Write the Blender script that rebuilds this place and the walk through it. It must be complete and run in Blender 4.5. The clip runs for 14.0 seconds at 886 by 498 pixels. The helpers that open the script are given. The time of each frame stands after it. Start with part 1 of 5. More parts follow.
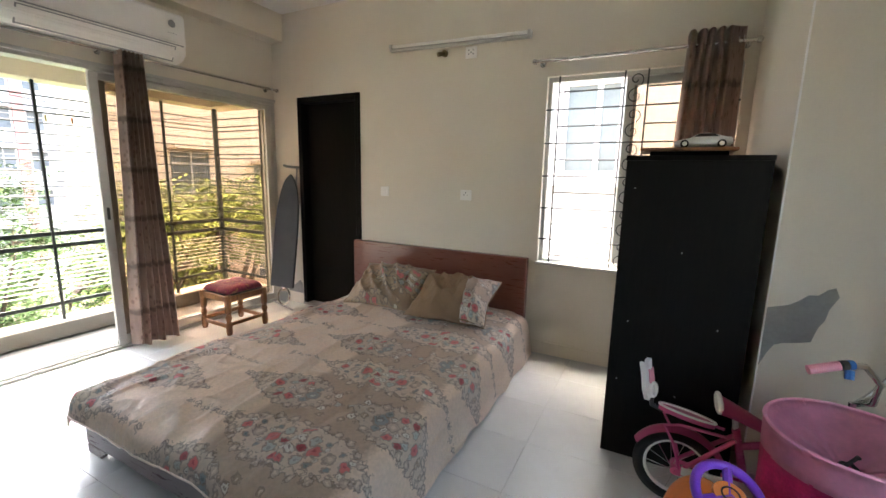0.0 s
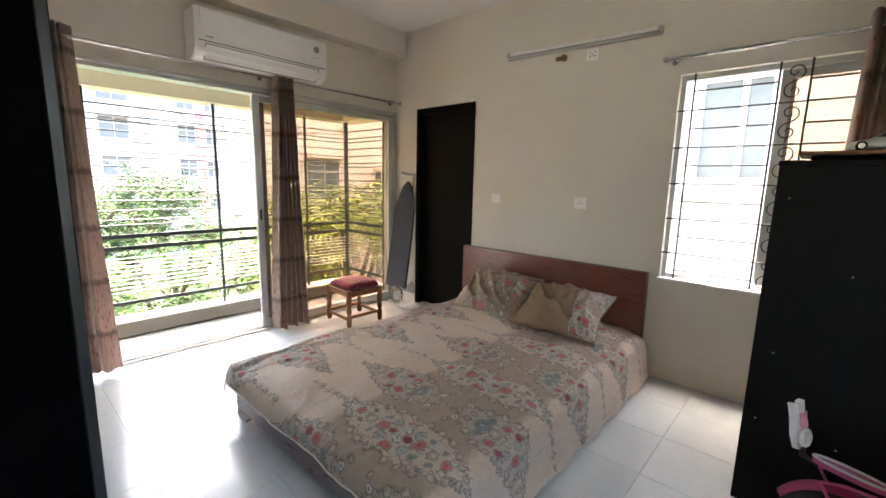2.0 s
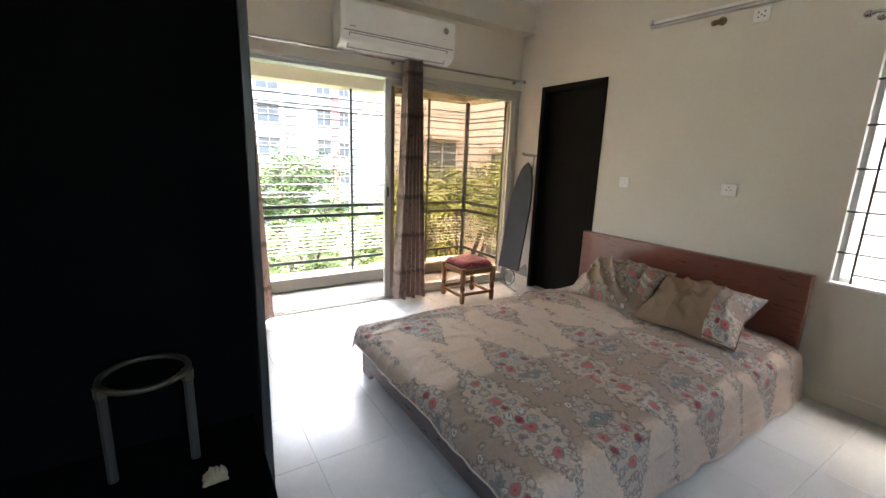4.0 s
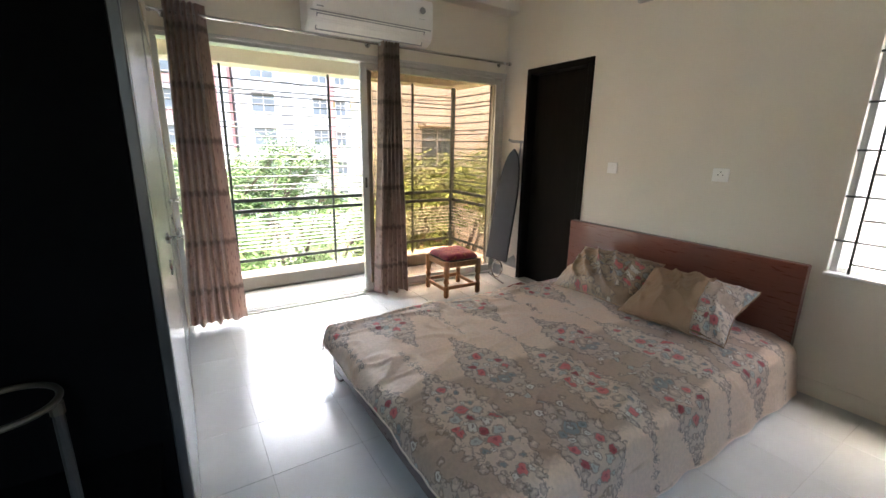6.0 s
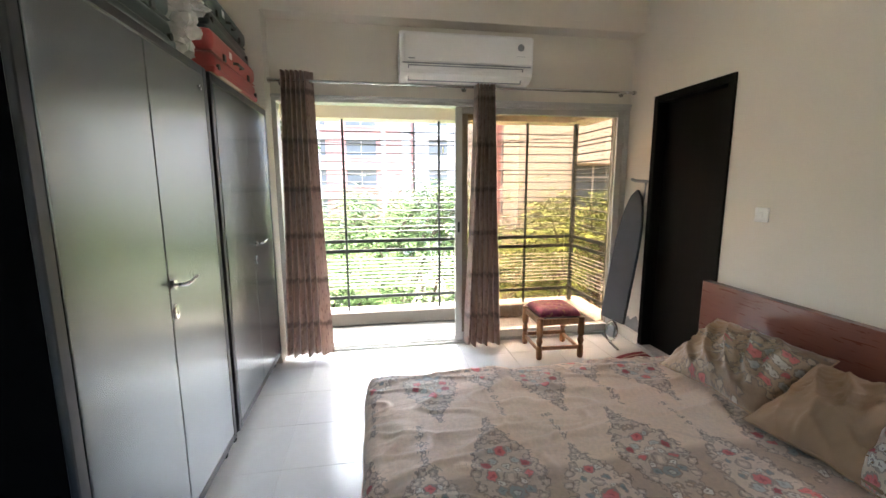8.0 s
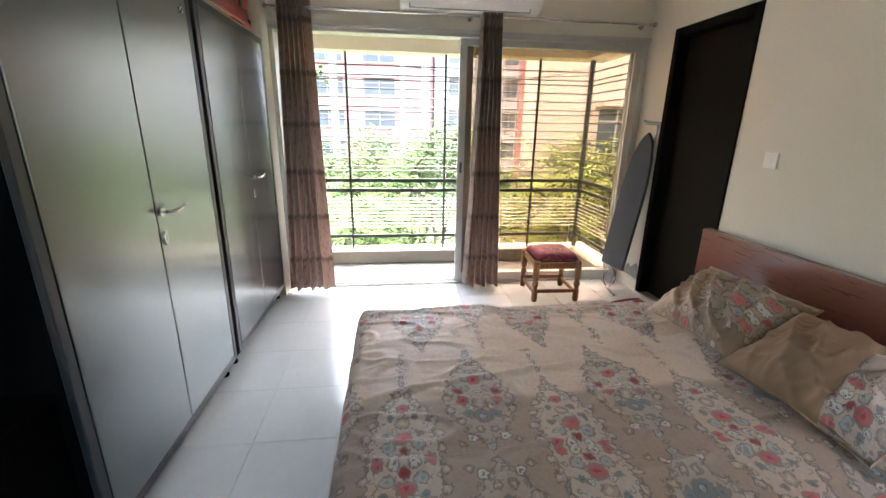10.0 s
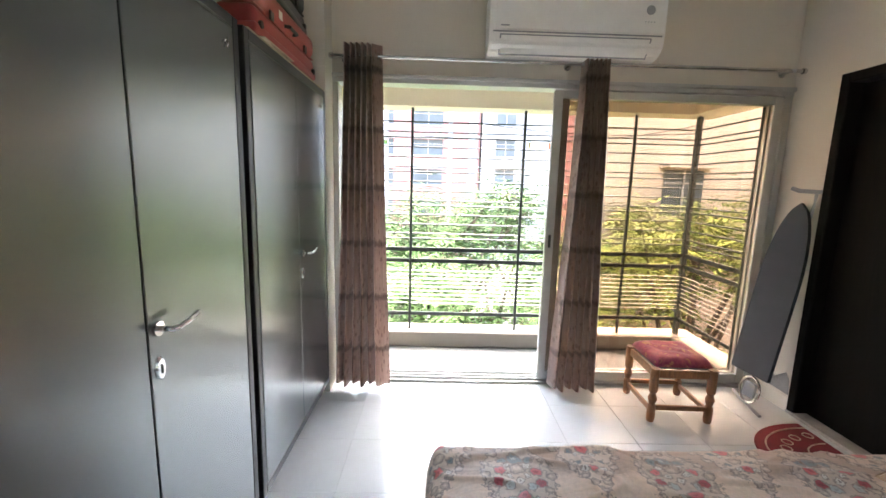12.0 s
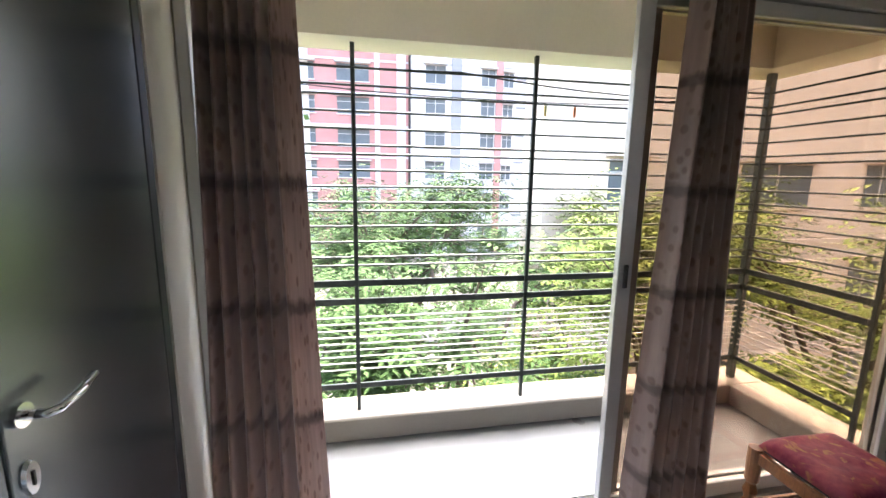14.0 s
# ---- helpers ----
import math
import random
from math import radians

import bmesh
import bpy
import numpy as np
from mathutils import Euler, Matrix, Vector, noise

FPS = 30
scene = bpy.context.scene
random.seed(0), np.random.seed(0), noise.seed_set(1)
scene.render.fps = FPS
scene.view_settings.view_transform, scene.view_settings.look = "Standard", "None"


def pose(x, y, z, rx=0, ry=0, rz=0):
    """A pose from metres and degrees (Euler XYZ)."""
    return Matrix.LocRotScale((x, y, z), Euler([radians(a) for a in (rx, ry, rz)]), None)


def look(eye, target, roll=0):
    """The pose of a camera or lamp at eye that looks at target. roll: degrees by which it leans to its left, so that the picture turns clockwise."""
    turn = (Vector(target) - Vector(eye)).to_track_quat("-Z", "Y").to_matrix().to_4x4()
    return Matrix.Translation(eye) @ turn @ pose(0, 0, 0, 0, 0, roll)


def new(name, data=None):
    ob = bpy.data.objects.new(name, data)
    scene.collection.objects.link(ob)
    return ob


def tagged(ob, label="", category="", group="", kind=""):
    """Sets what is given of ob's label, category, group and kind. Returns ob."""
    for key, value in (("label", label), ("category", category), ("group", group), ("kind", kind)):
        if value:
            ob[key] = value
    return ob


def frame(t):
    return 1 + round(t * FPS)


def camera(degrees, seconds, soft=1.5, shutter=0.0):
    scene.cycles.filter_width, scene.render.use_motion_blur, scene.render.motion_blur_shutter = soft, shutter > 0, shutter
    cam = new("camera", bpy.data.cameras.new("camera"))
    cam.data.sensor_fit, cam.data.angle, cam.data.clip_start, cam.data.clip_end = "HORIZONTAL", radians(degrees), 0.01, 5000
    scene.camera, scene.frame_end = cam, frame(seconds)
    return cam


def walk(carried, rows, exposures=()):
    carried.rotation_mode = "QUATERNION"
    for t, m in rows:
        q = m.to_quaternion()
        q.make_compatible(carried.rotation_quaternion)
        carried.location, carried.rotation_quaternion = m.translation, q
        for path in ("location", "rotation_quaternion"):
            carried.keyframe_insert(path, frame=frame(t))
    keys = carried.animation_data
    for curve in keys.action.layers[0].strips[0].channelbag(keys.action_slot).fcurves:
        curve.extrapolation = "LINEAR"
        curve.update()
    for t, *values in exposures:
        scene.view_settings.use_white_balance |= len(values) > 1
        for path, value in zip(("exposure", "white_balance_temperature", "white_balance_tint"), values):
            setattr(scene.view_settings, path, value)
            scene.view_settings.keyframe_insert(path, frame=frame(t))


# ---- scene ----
EXPOSURE = 4.82
cam = camera(93.8, 14.0)
PATH = [
    (0, (0.092, 0.081, 1.36), (-0.81, 1.833, 1.019), 1.2),
    (0.5, (0.101, 0.087, 1.363), (-0.924, 1.768, 1.014), 1.1),
    (1, (0.1, 0.077, 1.361), (-1.03, 1.694, 1.03), 1.0),
    (1.5, (0.096, 0.066, 1.364), (-1.133, 1.61, 1.037), 1.1),
    (2, (0.09, 0.063, 1.365), (-1.236, 1.525, 1.043), 1.3),
    (2.5, (0.086, 0.062, 1.367), (-1.34, 1.427, 1.043), 1.6),
    (3, (0.068, 0.042, 1.359), (-1.45, 1.3, 1.022), 2.1),
    (3.5, (0.067, 0.029, 1.349), (-1.541, 1.158, 0.974), 2.6),
    (3.7, (0.061, 0.015, 1.358), (-1.573, 1.095, 0.957), 2.5),
    (5.8, (0.077, 0.181, 1.357), (-1.581, 1.193, 0.881), 0.8),
    (6, (0.022, 0.247, 1.365), (-1.618, 1.288, 0.887), 1.0),
    (6.5, (-0.068, 0.436, 1.382), (-1.761, 1.4, 0.932), 0.9),
    (7, (-0.006, 0.648, 1.392), (-1.829, 1.37, 0.997), 0.6),
    (7.5, (0.017, 0.835, 1.409), (-1.893, 1.329, 1.081), -0.8),
    (8, (-0.014, 0.935, 1.411), (-1.962, 1.263, 1.102), -0.2),
    (8.5, (0.041, 1.064, 1.399), (-1.894, 1.365, 0.993), 0.4),
    (8.7, (0.064, 1.101, 1.386), (-1.849, 1.454, 0.923), 0.6),
    (10.8, (-0.1, 1.037, 1.377), (-2.002, 1.208, 0.784), 1.8),
    (11, (-0.155, 0.996, 1.377), (-2.075, 1.166, 0.844), 2.0),
    (11.5, (-0.355, 0.929, 1.408), (-2.314, 1.043, 1.023), 2.2),
    (12, (-0.684, 0.873, 1.415), (-2.659, 0.913, 1.104), 1.6),
    (12.5, (-1.033, 0.779, 1.441), (-3.02, 0.96, 1.298), 1.4),
    (13, (-1.378, 0.73, 1.446), (-3.362, 0.972, 1.396), 2.0),
    (13.5, (-1.767, 0.731, 1.413), (-3.74, 0.984, 1.201), 0.8),
    (14, (-2.138, 0.698, 1.4), (-4.073, 1.073, 1.06), 0.9),
]
walk(cam, [(t, look(eye, target, roll)) for t, eye, target, roll in PATH], exposures=[(0.0, EXPOSURE + 0.05, 6850, 9), (3.0, EXPOSURE, 6650, 9), (6.8, EXPOSURE - 0.05, 6700, 9), (8.2, EXPOSURE + 0.12, 6600, 9), (11.5, EXPOSURE + 0.1, 6500, 9), (12.5, EXPOSURE + 0.05, 6200, 9), (13.4, EXPOSURE - 0.15, 5700, 10), (14.0, EXPOSURE - 0.8, 6150, 11)])

# ---- daylight ----
world = bpy.data.worlds.new("world")
scene.world = world
world.use_nodes = True
sky = world.node_tree.nodes.new("ShaderNodeTexSky")
sky.sky_type, sky.sun_disc = "NISHITA", False
sky.sun_elevation, sky.sun_rotation, sky.air_density, sky.dust_density = radians(72), radians(292), 1.2, 7.0
world.node_tree.links.new(sky.outputs[0], world.node_tree.nodes["Background"].inputs[0])
world.node_tree.nodes["Background"].inputs[1].default_value = 0.15
sun = new("sun", bpy.data.lights.new("sun", "SUN"))
sun.data.energy, sun.data.angle, sun.data.color = 0.5, radians(14), (1.0, 0.97, 0.93)
sun.matrix_world = look((-10, 4, 33.1), (0, 0, 0))


# ---- materials ----
def mat(name, color, rough=0.5, metal=0.0, var=0.10, scale=6.0, fine=60.0, bump=0.15, rvar=0.1, dark=None, coat=0.0, spec=0.5):
    """A surface with two scales of colour change, uneven gloss and fine relief."""
    m = bpy.data.materials.new(name)
    m.use_nodes = True
    nt = m.node_tree
    b = nt.nodes["Principled BSDF"]
    tc = nt.nodes.new("ShaderNodeTexCoord")
    n1, n2 = nt.nodes.new("ShaderNodeTexNoise"), nt.nodes.new("ShaderNodeTexNoise")
    n1.inputs["Scale"].default_value, n1.inputs["Detail"].default_value = scale, 6
    n2.inputs["Scale"].default_value, n2.inputs["Detail"].default_value = fine, 4
    for n in (n1, n2):
        nt.links.new(tc.outputs["Object"], n.inputs["Vector"])
    add = nt.nodes.new("ShaderNodeMath")
    add.operation = "MULTIPLY_ADD"
    nt.links.new(n2.outputs[0], add.inputs[0])
    add.inputs[1].default_value = 0.4
    nt.links.new(n1.outputs[0], add.inputs[2])
    ramp = nt.nodes.new("ShaderNodeValToRGB")
    lo = dark or tuple(c * (1 - var) for c in color)
    hi = tuple(min(1, c * (1 + var * 0.6)) for c in color)
    ramp.color_ramp.elements[0].position, ramp.color_ramp.elements[1].position = 0.45, 0.95
    ramp.color_ramp.elements[0].color, ramp.color_ramp.elements[1].color = (*lo, 1), (*hi, 1)
    nt.links.new(add.outputs[0], ramp.inputs[0])
    nt.links.new(ramp.outputs[0], b.inputs["Base Color"])
    mr = nt.nodes.new("ShaderNodeMapRange")
    mr.inputs["To Min"].default_value, mr.inputs["To Max"].default_value = max(0.02, rough - rvar), min(1, rough + rvar)
    nt.links.new(n1.outputs[0], mr.inputs[0])
    nt.links.new(mr.outputs[0], b.inputs["Roughness"])
    b.inputs["Metallic"].default_value = metal
    b.inputs["Coat Weight"].default_value, b.inputs["Coat Roughness"].default_value = coat, 0.15
    b.inputs["Specular IOR Level"].default_value = spec
    if bump:
        bp = nt.nodes.new("ShaderNodeBump")
        bp.inputs["Strength"].default_value, bp.inputs["Distance"].default_value = bump, 0.002
        nt.links.new(n2.outputs[0], bp.inputs["Height"])
        nt.links.new(bp.outputs[0], b.inputs["Normal"])
    return m


def glass(name, tint, rough=0.0):
    m = bpy.data.materials.new(name)
    m.use_nodes = True
    nt = m.node_tree
    nt.nodes.remove(nt.nodes["Principled BSDF"])
    tr, gl, mix, lw, pw, ma = (nt.nodes.new(k) for k in ("ShaderNodeBsdfTransparent", "ShaderNodeBsdfGlossy", "ShaderNodeMixShader", "ShaderNodeLayerWeight", "ShaderNodeMath", "ShaderNodeMath"))
    tr.inputs[0].default_value = (*tint, 1)
    gl.inputs["Roughness"].default_value = rough
    pw.operation, ma.operation = "POWER", "MULTIPLY_ADD"
    nt.links.new(lw.outputs["Facing"], pw.inputs[0])
    pw.inputs[1].default_value, ma.inputs[1].default_value, ma.inputs[2].default_value = 5.0, 0.55, 0.025
    nt.links.new(pw.outputs[0], ma.inputs[0])
    nt.links.new(ma.outputs[0], mix.inputs[0])
    nt.links.new(tr.outputs[0], mix.inputs[1])
    nt.links.new(gl.outputs[0], mix.inputs[2])
    nt.links.new(mix.outputs[0], nt.nodes["Material Output"].inputs[0])
    return m


def wood(name, color, dark, rough=0.35, axis=(1.0, 12.0, 12.0), coat=0.2, spec=0.5):
    m = mat(name, color, rough, dark=dark, bump=0.08, coat=coat, spec=spec)
    nt = m.node_tree
    mp = nt.nodes.new("ShaderNodeMapping")
    mp.inputs["Scale"].default_value = axis
    tc = next(n for n in nt.nodes if n.type == "TEX_COORD")
    nt.links.new(tc.outputs["Object"], mp.inputs[0])
    for n in nt.nodes:
        if n.type == "TEX_NOISE":
            n.inputs["Distortion"].default_value = 0.8
            nt.links.new(mp.outputs[0], n.inputs["Vector"])
    return m


WALL = mat("wall_paint", (0.735, 0.685, 0.59), 0.75, var=0.05, scale=1.6, fine=90, bump=0.12)
CEIL = mat("ceiling_paint", (0.84, 0.83, 0.81), 0.8, var=0.04, scale=1.5, bump=0.1)
PATCH = mat("bare_plaster", (0.30, 0.30, 0.29), 0.85, var=0.2, scale=9, fine=70, bump=0.5)
GROUT = mat("grout", (0.60, 0.61, 0.60), 0.8)
TILE = mat("floor_tile", (0.62, 0.635, 0.63), 0.21, var=0.06, scale=2.2, fine=14, bump=0.0, rvar=0.05)
MARBLE = mat("threshold_stone", (0.42, 0.40, 0.375), 0.4, var=0.3, scale=9)
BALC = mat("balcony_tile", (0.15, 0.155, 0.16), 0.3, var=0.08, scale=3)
PLASTER = mat("balcony_plaster", (0.25, 0.228, 0.198), 0.85, var=0.08, scale=3, bump=0.25)
CREAM = mat("cream_outdoor_paint", (0.80, 0.74, 0.62), 0.8, var=0.06, scale=2, bump=0.2)
ALU = mat("aluminium", (0.55, 0.55, 0.53), 0.38, 0.75, var=0.08, bump=0.03)
STEEL = mat("brushed_steel", (0.62, 0.61, 0.60), 0.25, 1.0, var=0.06, bump=0.02)
CHROME = mat("chrome", (0.8, 0.8, 0.8), 0.1, 1.0, var=0.03, bump=0.0)
GRILL = mat("grille_paint", (0.035, 0.045, 0.04), 0.45, 0.1, var=0.3, scale=15, bump=0.15)
GRILL2 = mat("window_grille_paint", (0.06, 0.065, 0.065), 0.5, 0.2, var=0.3, scale=15)
TINT = glass("bronze_glass", (0.83, 0.765, 0.70))
CLEAR = glass("clear_glass", (0.93, 0.96, 0.95))
DOORDARK = wood("door_wood_and_dark_inside", (0.010, 0.0075, 0.006), (0.005, 0.004, 0.003), 0.6, (8, 8, 0.8), 0.0, 0.08)
HEADWOOD = wood("red_brown_wood", (0.155, 0.050, 0.030), (0.138, 0.043, 0.026), 0.3, (1.2, 12, 14), 0.4)
BEDBASE = wood("bed_base_laminate", (0.15, 0.11, 0.112), (0.138, 0.10, 0.103), 0.3, (1.2, 12, 14), 0.3)
STOOLWOOD = wood("honey_wood", (0.32, 0.145, 0.055), (0.16, 0.068, 0.028), 0.35, (10, 10, 1.5), 0.3)
WARD = mat("gunmetal_lacquer", (0.20, 0.222, 0.225), 0.26, 0.84, var=0.05, scale=3, fine=240, bump=0.0, rvar=0.01)
WARDEDGE = mat("wardrobe_edge", (0.022, 0.023, 0.025), 0.35, 0.1, var=0.1)
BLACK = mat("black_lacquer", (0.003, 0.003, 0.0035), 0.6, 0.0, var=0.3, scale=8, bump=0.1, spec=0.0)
CABBLACK = wood("wenge_laminate", (0.010, 0.008, 0.0075), (0.005, 0.004, 0.004), 0.55, (10, 10, 1.2), 0.0, 0.15)
WHITEPL = mat("white_plastic", (0.87, 0.86, 0.83), 0.35, var=0.04, bump=0.03)
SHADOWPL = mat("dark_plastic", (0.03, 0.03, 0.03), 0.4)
GREYPL = mat("grey_plastic", (0.30, 0.31, 0.32), 0.4)
IRONCLOTH = mat("grey_cotton", (0.068, 0.072, 0.076), 0.9, var=0.15, scale=8, fine=300, bump=0.3)
RUBBER = mat("tyre_rubber", (0.018, 0.018, 0.018), 0.75, var=0.2)
PINK = mat("pink_enamel", (0.66, 0.11, 0.28), 0.3, var=0.08, coat=0.4)
PINKPALE = mat("pale_pink_plastic", (0.75, 0.30, 0.38), 0.4)
BLUEPL = mat("blue_plastic", (0.02, 0.14, 0.45), 0.35)
PURPLE = mat("purple_plastic", (0.22, 0.06, 0.60), 0.35)
ORANGE = mat("orange_plastic", (0.75, 0.22, 0.05), 0.45)
CASEGREEN = mat("dark_green_suitcase_shell", (0.035, 0.055, 0.055), 0.35, var=0.15, fine=200, bump=0.2)
CASERED = mat("red_suitcase_shell", (0.36, 0.062, 0.055), 0.4, var=0.2, fine=200, bump=0.2)
WRAP = mat("clear_wrap", (0.72, 0.72, 0.67), 0.18, var=0.15, scale=20, bump=0.4)
WRAP.node_tree.nodes["Principled BSDF"].inputs["Alpha"].default_value = 0.6
CARD = mat("cardboard", (0.50, 0.42, 0.30), 0.8, var=0.15)
REDCLOTH = mat("dark_red_cloth", (0.20, 0.02, 0.03), 0.9, var=0.3, fine=150, bump=0.4)
TREEBARK = mat("bark", (0.10, 0.075, 0.055), 0.9, var=0.4, scale=12, bump=0.6)
EARTH = mat("earth", (0.16, 0.14, 0.11), 0.95, var=0.3, scale=0.7, bump=0.3)
ASPHALT = mat("asphalt", (0.06, 0.06, 0.06), 0.9, var=0.2)
FACWHITE = mat("white_render", (0.40, 0.395, 0.39), 0.8, var=0.08, scale=0.4)
FACRED = mat("red_brick_render", (0.33, 0.165, 0.15), 0.85, var=0.12, scale=0.6)
FACBEIGE = mat("beige_render", (0.50, 0.425, 0.35), 0.85, var=0.10, scale=0.4)
NEARWHITE = mat("neighbour_white_paint", (0.54, 0.53, 0.51), 0.8, var=0.06, scale=0.8)
FACGREY = mat("grey_render", (0.20, 0.205, 0.215), 0.85, var=0.10, scale=0.4)
WINGLASS = mat("dark_window_glass", (0.10, 0.115, 0.125), 0.3, 0.0, var=0.3, scale=0.5, bump=0.0, spec=0.2)


def weave(nt, bsdf, scale=900, strength=0.25):
    """Fine woven relief on the cloth's own coordinates."""
    tc, n, bp = nt.nodes.new("ShaderNodeTexCoord"), nt.nodes.new("ShaderNodeTexNoise"), nt.nodes.new("ShaderNodeBump")
    n.inputs["Scale"].default_value = scale
    nt.links.new(tc.outputs["UV"], n.inputs["Vector"])
    bp.inputs["Strength"].default_value, bp.inputs["Distance"].default_value = strength, 0.001
    nt.links.new(n.outputs[0], bp.inputs["Height"])
    nt.links.new(bp.outputs[0], bsdf.inputs["Normal"])


def floral(name, light, taupe, shift=(0.0, 0.0), fill=(0.60, 0.52, 0.45)):
    """Printed cotton: pointed medallions and round wreaths facing each other across light and taupe bands."""
    m = bpy.data.materials.new(name)
    m.use_nodes = True
    nt = m.node_tree
    bsdf = nt.nodes["Principled BSDF"]
    bsdf.inputs["Roughness"].default_value = 0.40
    bsdf.inputs["Sheen Weight"].default_value = 0.2
    link = nt.links.new

    def math_node(op, a, b=None, c=None):
        n = nt.nodes.new("ShaderNodeMath")
        n.operation = op
        for k, v in enumerate((a, b, c)):
            if v is None:
                continue
            if isinstance(v, (int, float)):
                n.inputs[k].default_value = v
            else:
                link(v, n.inputs[k])
        return n.outputs[0]

    def blend(f, a, b):
        n = nt.nodes.new("ShaderNodeMix")
        n.data_type = "RGBA"
        link(f, n.inputs["Factor"])
        for v, k in ((a, "A"), (b, "B")):
            s = next(q for q in n.inputs if q.name == k and q.type == "RGBA")
            if isinstance(v, tuple):
                s.default_value = (*v, 1)
            else:
                link(v, s)
        return next(q for q in n.outputs if q.type == "RGBA")

    def joined(a, b):
        n = nt.nodes.new("ShaderNodeCombineXYZ")
        link(a, n.inputs[0])
        link(b, n.inputs[1])
        return n.outputs[0]

    def away(vec, at):
        n = nt.nodes.new("ShaderNodeVectorMath")
        n.operation = "DISTANCE"
        link(vec, n.inputs[0])
        n.inputs[1].default_value = (*at, 0)
        return n.outputs["Value"]

    HALF, STEP = 0.66, 0.605
    tc = nt.nodes.new("ShaderNodeTexCoord")
    sep, wsep = nt.nodes.new("ShaderNodeSeparateXYZ"), nt.nodes.new("ShaderNodeSeparateXYZ")
    link(tc.outputs["UV"], sep.inputs[0])
    ragged = nt.nodes.new("ShaderNodeTexNoise")
    ragged.inputs["Scale"].default_value, ragged.inputs["Detail"].default_value = 62, 2
    link(tc.outputs["UV"], ragged.inputs["Vector"])
    link(ragged.outputs["Color"], wsep.inputs[0])
    a = math_node("ADD", math_node("MULTIPLY_ADD", wsep.outputs[0], 0.034, shift[0] - 0.017), sep.outputs[0])
    v = math_node("ADD", math_node("MULTIPLY_ADD", wsep.outputs[1], 0.034, shift[1] - 0.017), sep.outputs[1])
    w = math_node("PINGPONG", a, HALF)
    v = math_node("SUBTRACT", v, math_node("MULTIPLY", math_node("FLOOR", math_node("DIVIDE", a, 2 * HALF)), 0.2))
    turn = math_node("DIVIDE", v, STEP)
    side_a = math_node("MULTIPLY", math_node("ABSOLUTE", math_node("SUBTRACT", math_node("FRACT", math_node("ADD", turn, 0.5)), 0.5)), STEP)
    side_b = math_node("MULTIPLY", math_node("ABSOLUTE", math_node("SUBTRACT", math_node("FRACT", turn), 0.5)), STEP)
    scallop = math_node("MULTIPLY", math_node("SINE", math_node("MULTIPLY", w, 105.0)), 0.008)

    def outline(off, start, length, power, wide):
        """How far a point lies outside a leaf-shaped medallion."""
        f = math_node("POWER", math_node("MINIMUM", math_node("MAXIMUM", math_node("DIVIDE", math_node("SUBTRACT", w, start), length), 0.0), 1.0), power)
        span = math_node("ADD", math_node("MULTIPLY", math_node("SINE", math_node("MULTIPLY", f, math.pi)), wide), scallop)
        return math_node("SUBTRACT", off, span)

    out_a, out_b = outline(side_a, 0.02, 0.60, 1.3, 0.135), outline(side_b, 0.27, 0.80, 0.9, 0.125)
    # ground: light band and taupe band with an uneven border
    broad = nt.nodes.new("ShaderNodeTexNoise")
    broad.inputs["Scale"].default_value, broad.inputs["Detail"].default_value = 3.0, 1
    link(tc.outputs["UV"], broad.inputs["Vector"])
    step = nt.nodes.new("ShaderNodeMapRange")
    step.inputs["From Min"].default_value, step.inputs["From Max"].default_value = 0.33, 0.37
    link(math_node("MULTIPLY_ADD", broad.outputs[0], 0.12, math_node("SUBTRACT", w, 0.08)), step.inputs[0])
    col = blend(step.outputs[0], light, taupe)
    INK = (0.25, 0.195, 0.17)
    RED, WINE, PALE, TEAL, MIST, RING, BUFF = (0.78, 0.235, 0.24), (0.50, 0.10, 0.12), (0.88, 0.85, 0.79), (0.34, 0.385, 0.40), (0.62, 0.65, 0.62), (0.66, 0.56, 0.48), (0.50, 0.39, 0.30)
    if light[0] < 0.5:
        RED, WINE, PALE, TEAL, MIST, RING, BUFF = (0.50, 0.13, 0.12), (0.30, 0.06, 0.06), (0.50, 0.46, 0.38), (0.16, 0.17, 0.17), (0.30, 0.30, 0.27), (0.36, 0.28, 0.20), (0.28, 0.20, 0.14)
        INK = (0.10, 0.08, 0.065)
    cells = nt.nodes.new("ShaderNodeTexVoronoi")
    cells.inputs["Scale"].default_value = 40
    crook = nt.nodes.new("ShaderNodeVectorMath")
    crook.operation = "MULTIPLY_ADD"
    link(ragged.outputs["Color"], crook.inputs[0])
    crook.inputs[1].default_value = (0.02, 0.02, 0.0)
    link(tc.outputs["UV"], crook.inputs[2])
    link(crook.outputs[0], cells.inputs["Vector"])
    lace = math_node("LESS_THAN", math_node("ABSOLUTE", math_node("SUBTRACT", cells.outputs["Distance"], 0.36)), 0.085)
    for out, inner in ((out_a, tuple(0.80 * f for f in fill)), (out_b, fill)):
        col = blend(math_node("MULTIPLY", math_node("LESS_THAN", out, 0.0), 0.75), col, inner)
        col = blend(math_node("MULTIPLY", math_node("LESS_THAN", math_node("ABSOLUTE", math_node("ADD", out, 0.008)), 0.026), math_node("MULTIPLY", lace, 0.55)), col, INK)
        col = blend(math_node("MULTIPLY", math_node("LESS_THAN", math_node("ABSOLUTE", out), 0.0035), 0.6), col, INK)
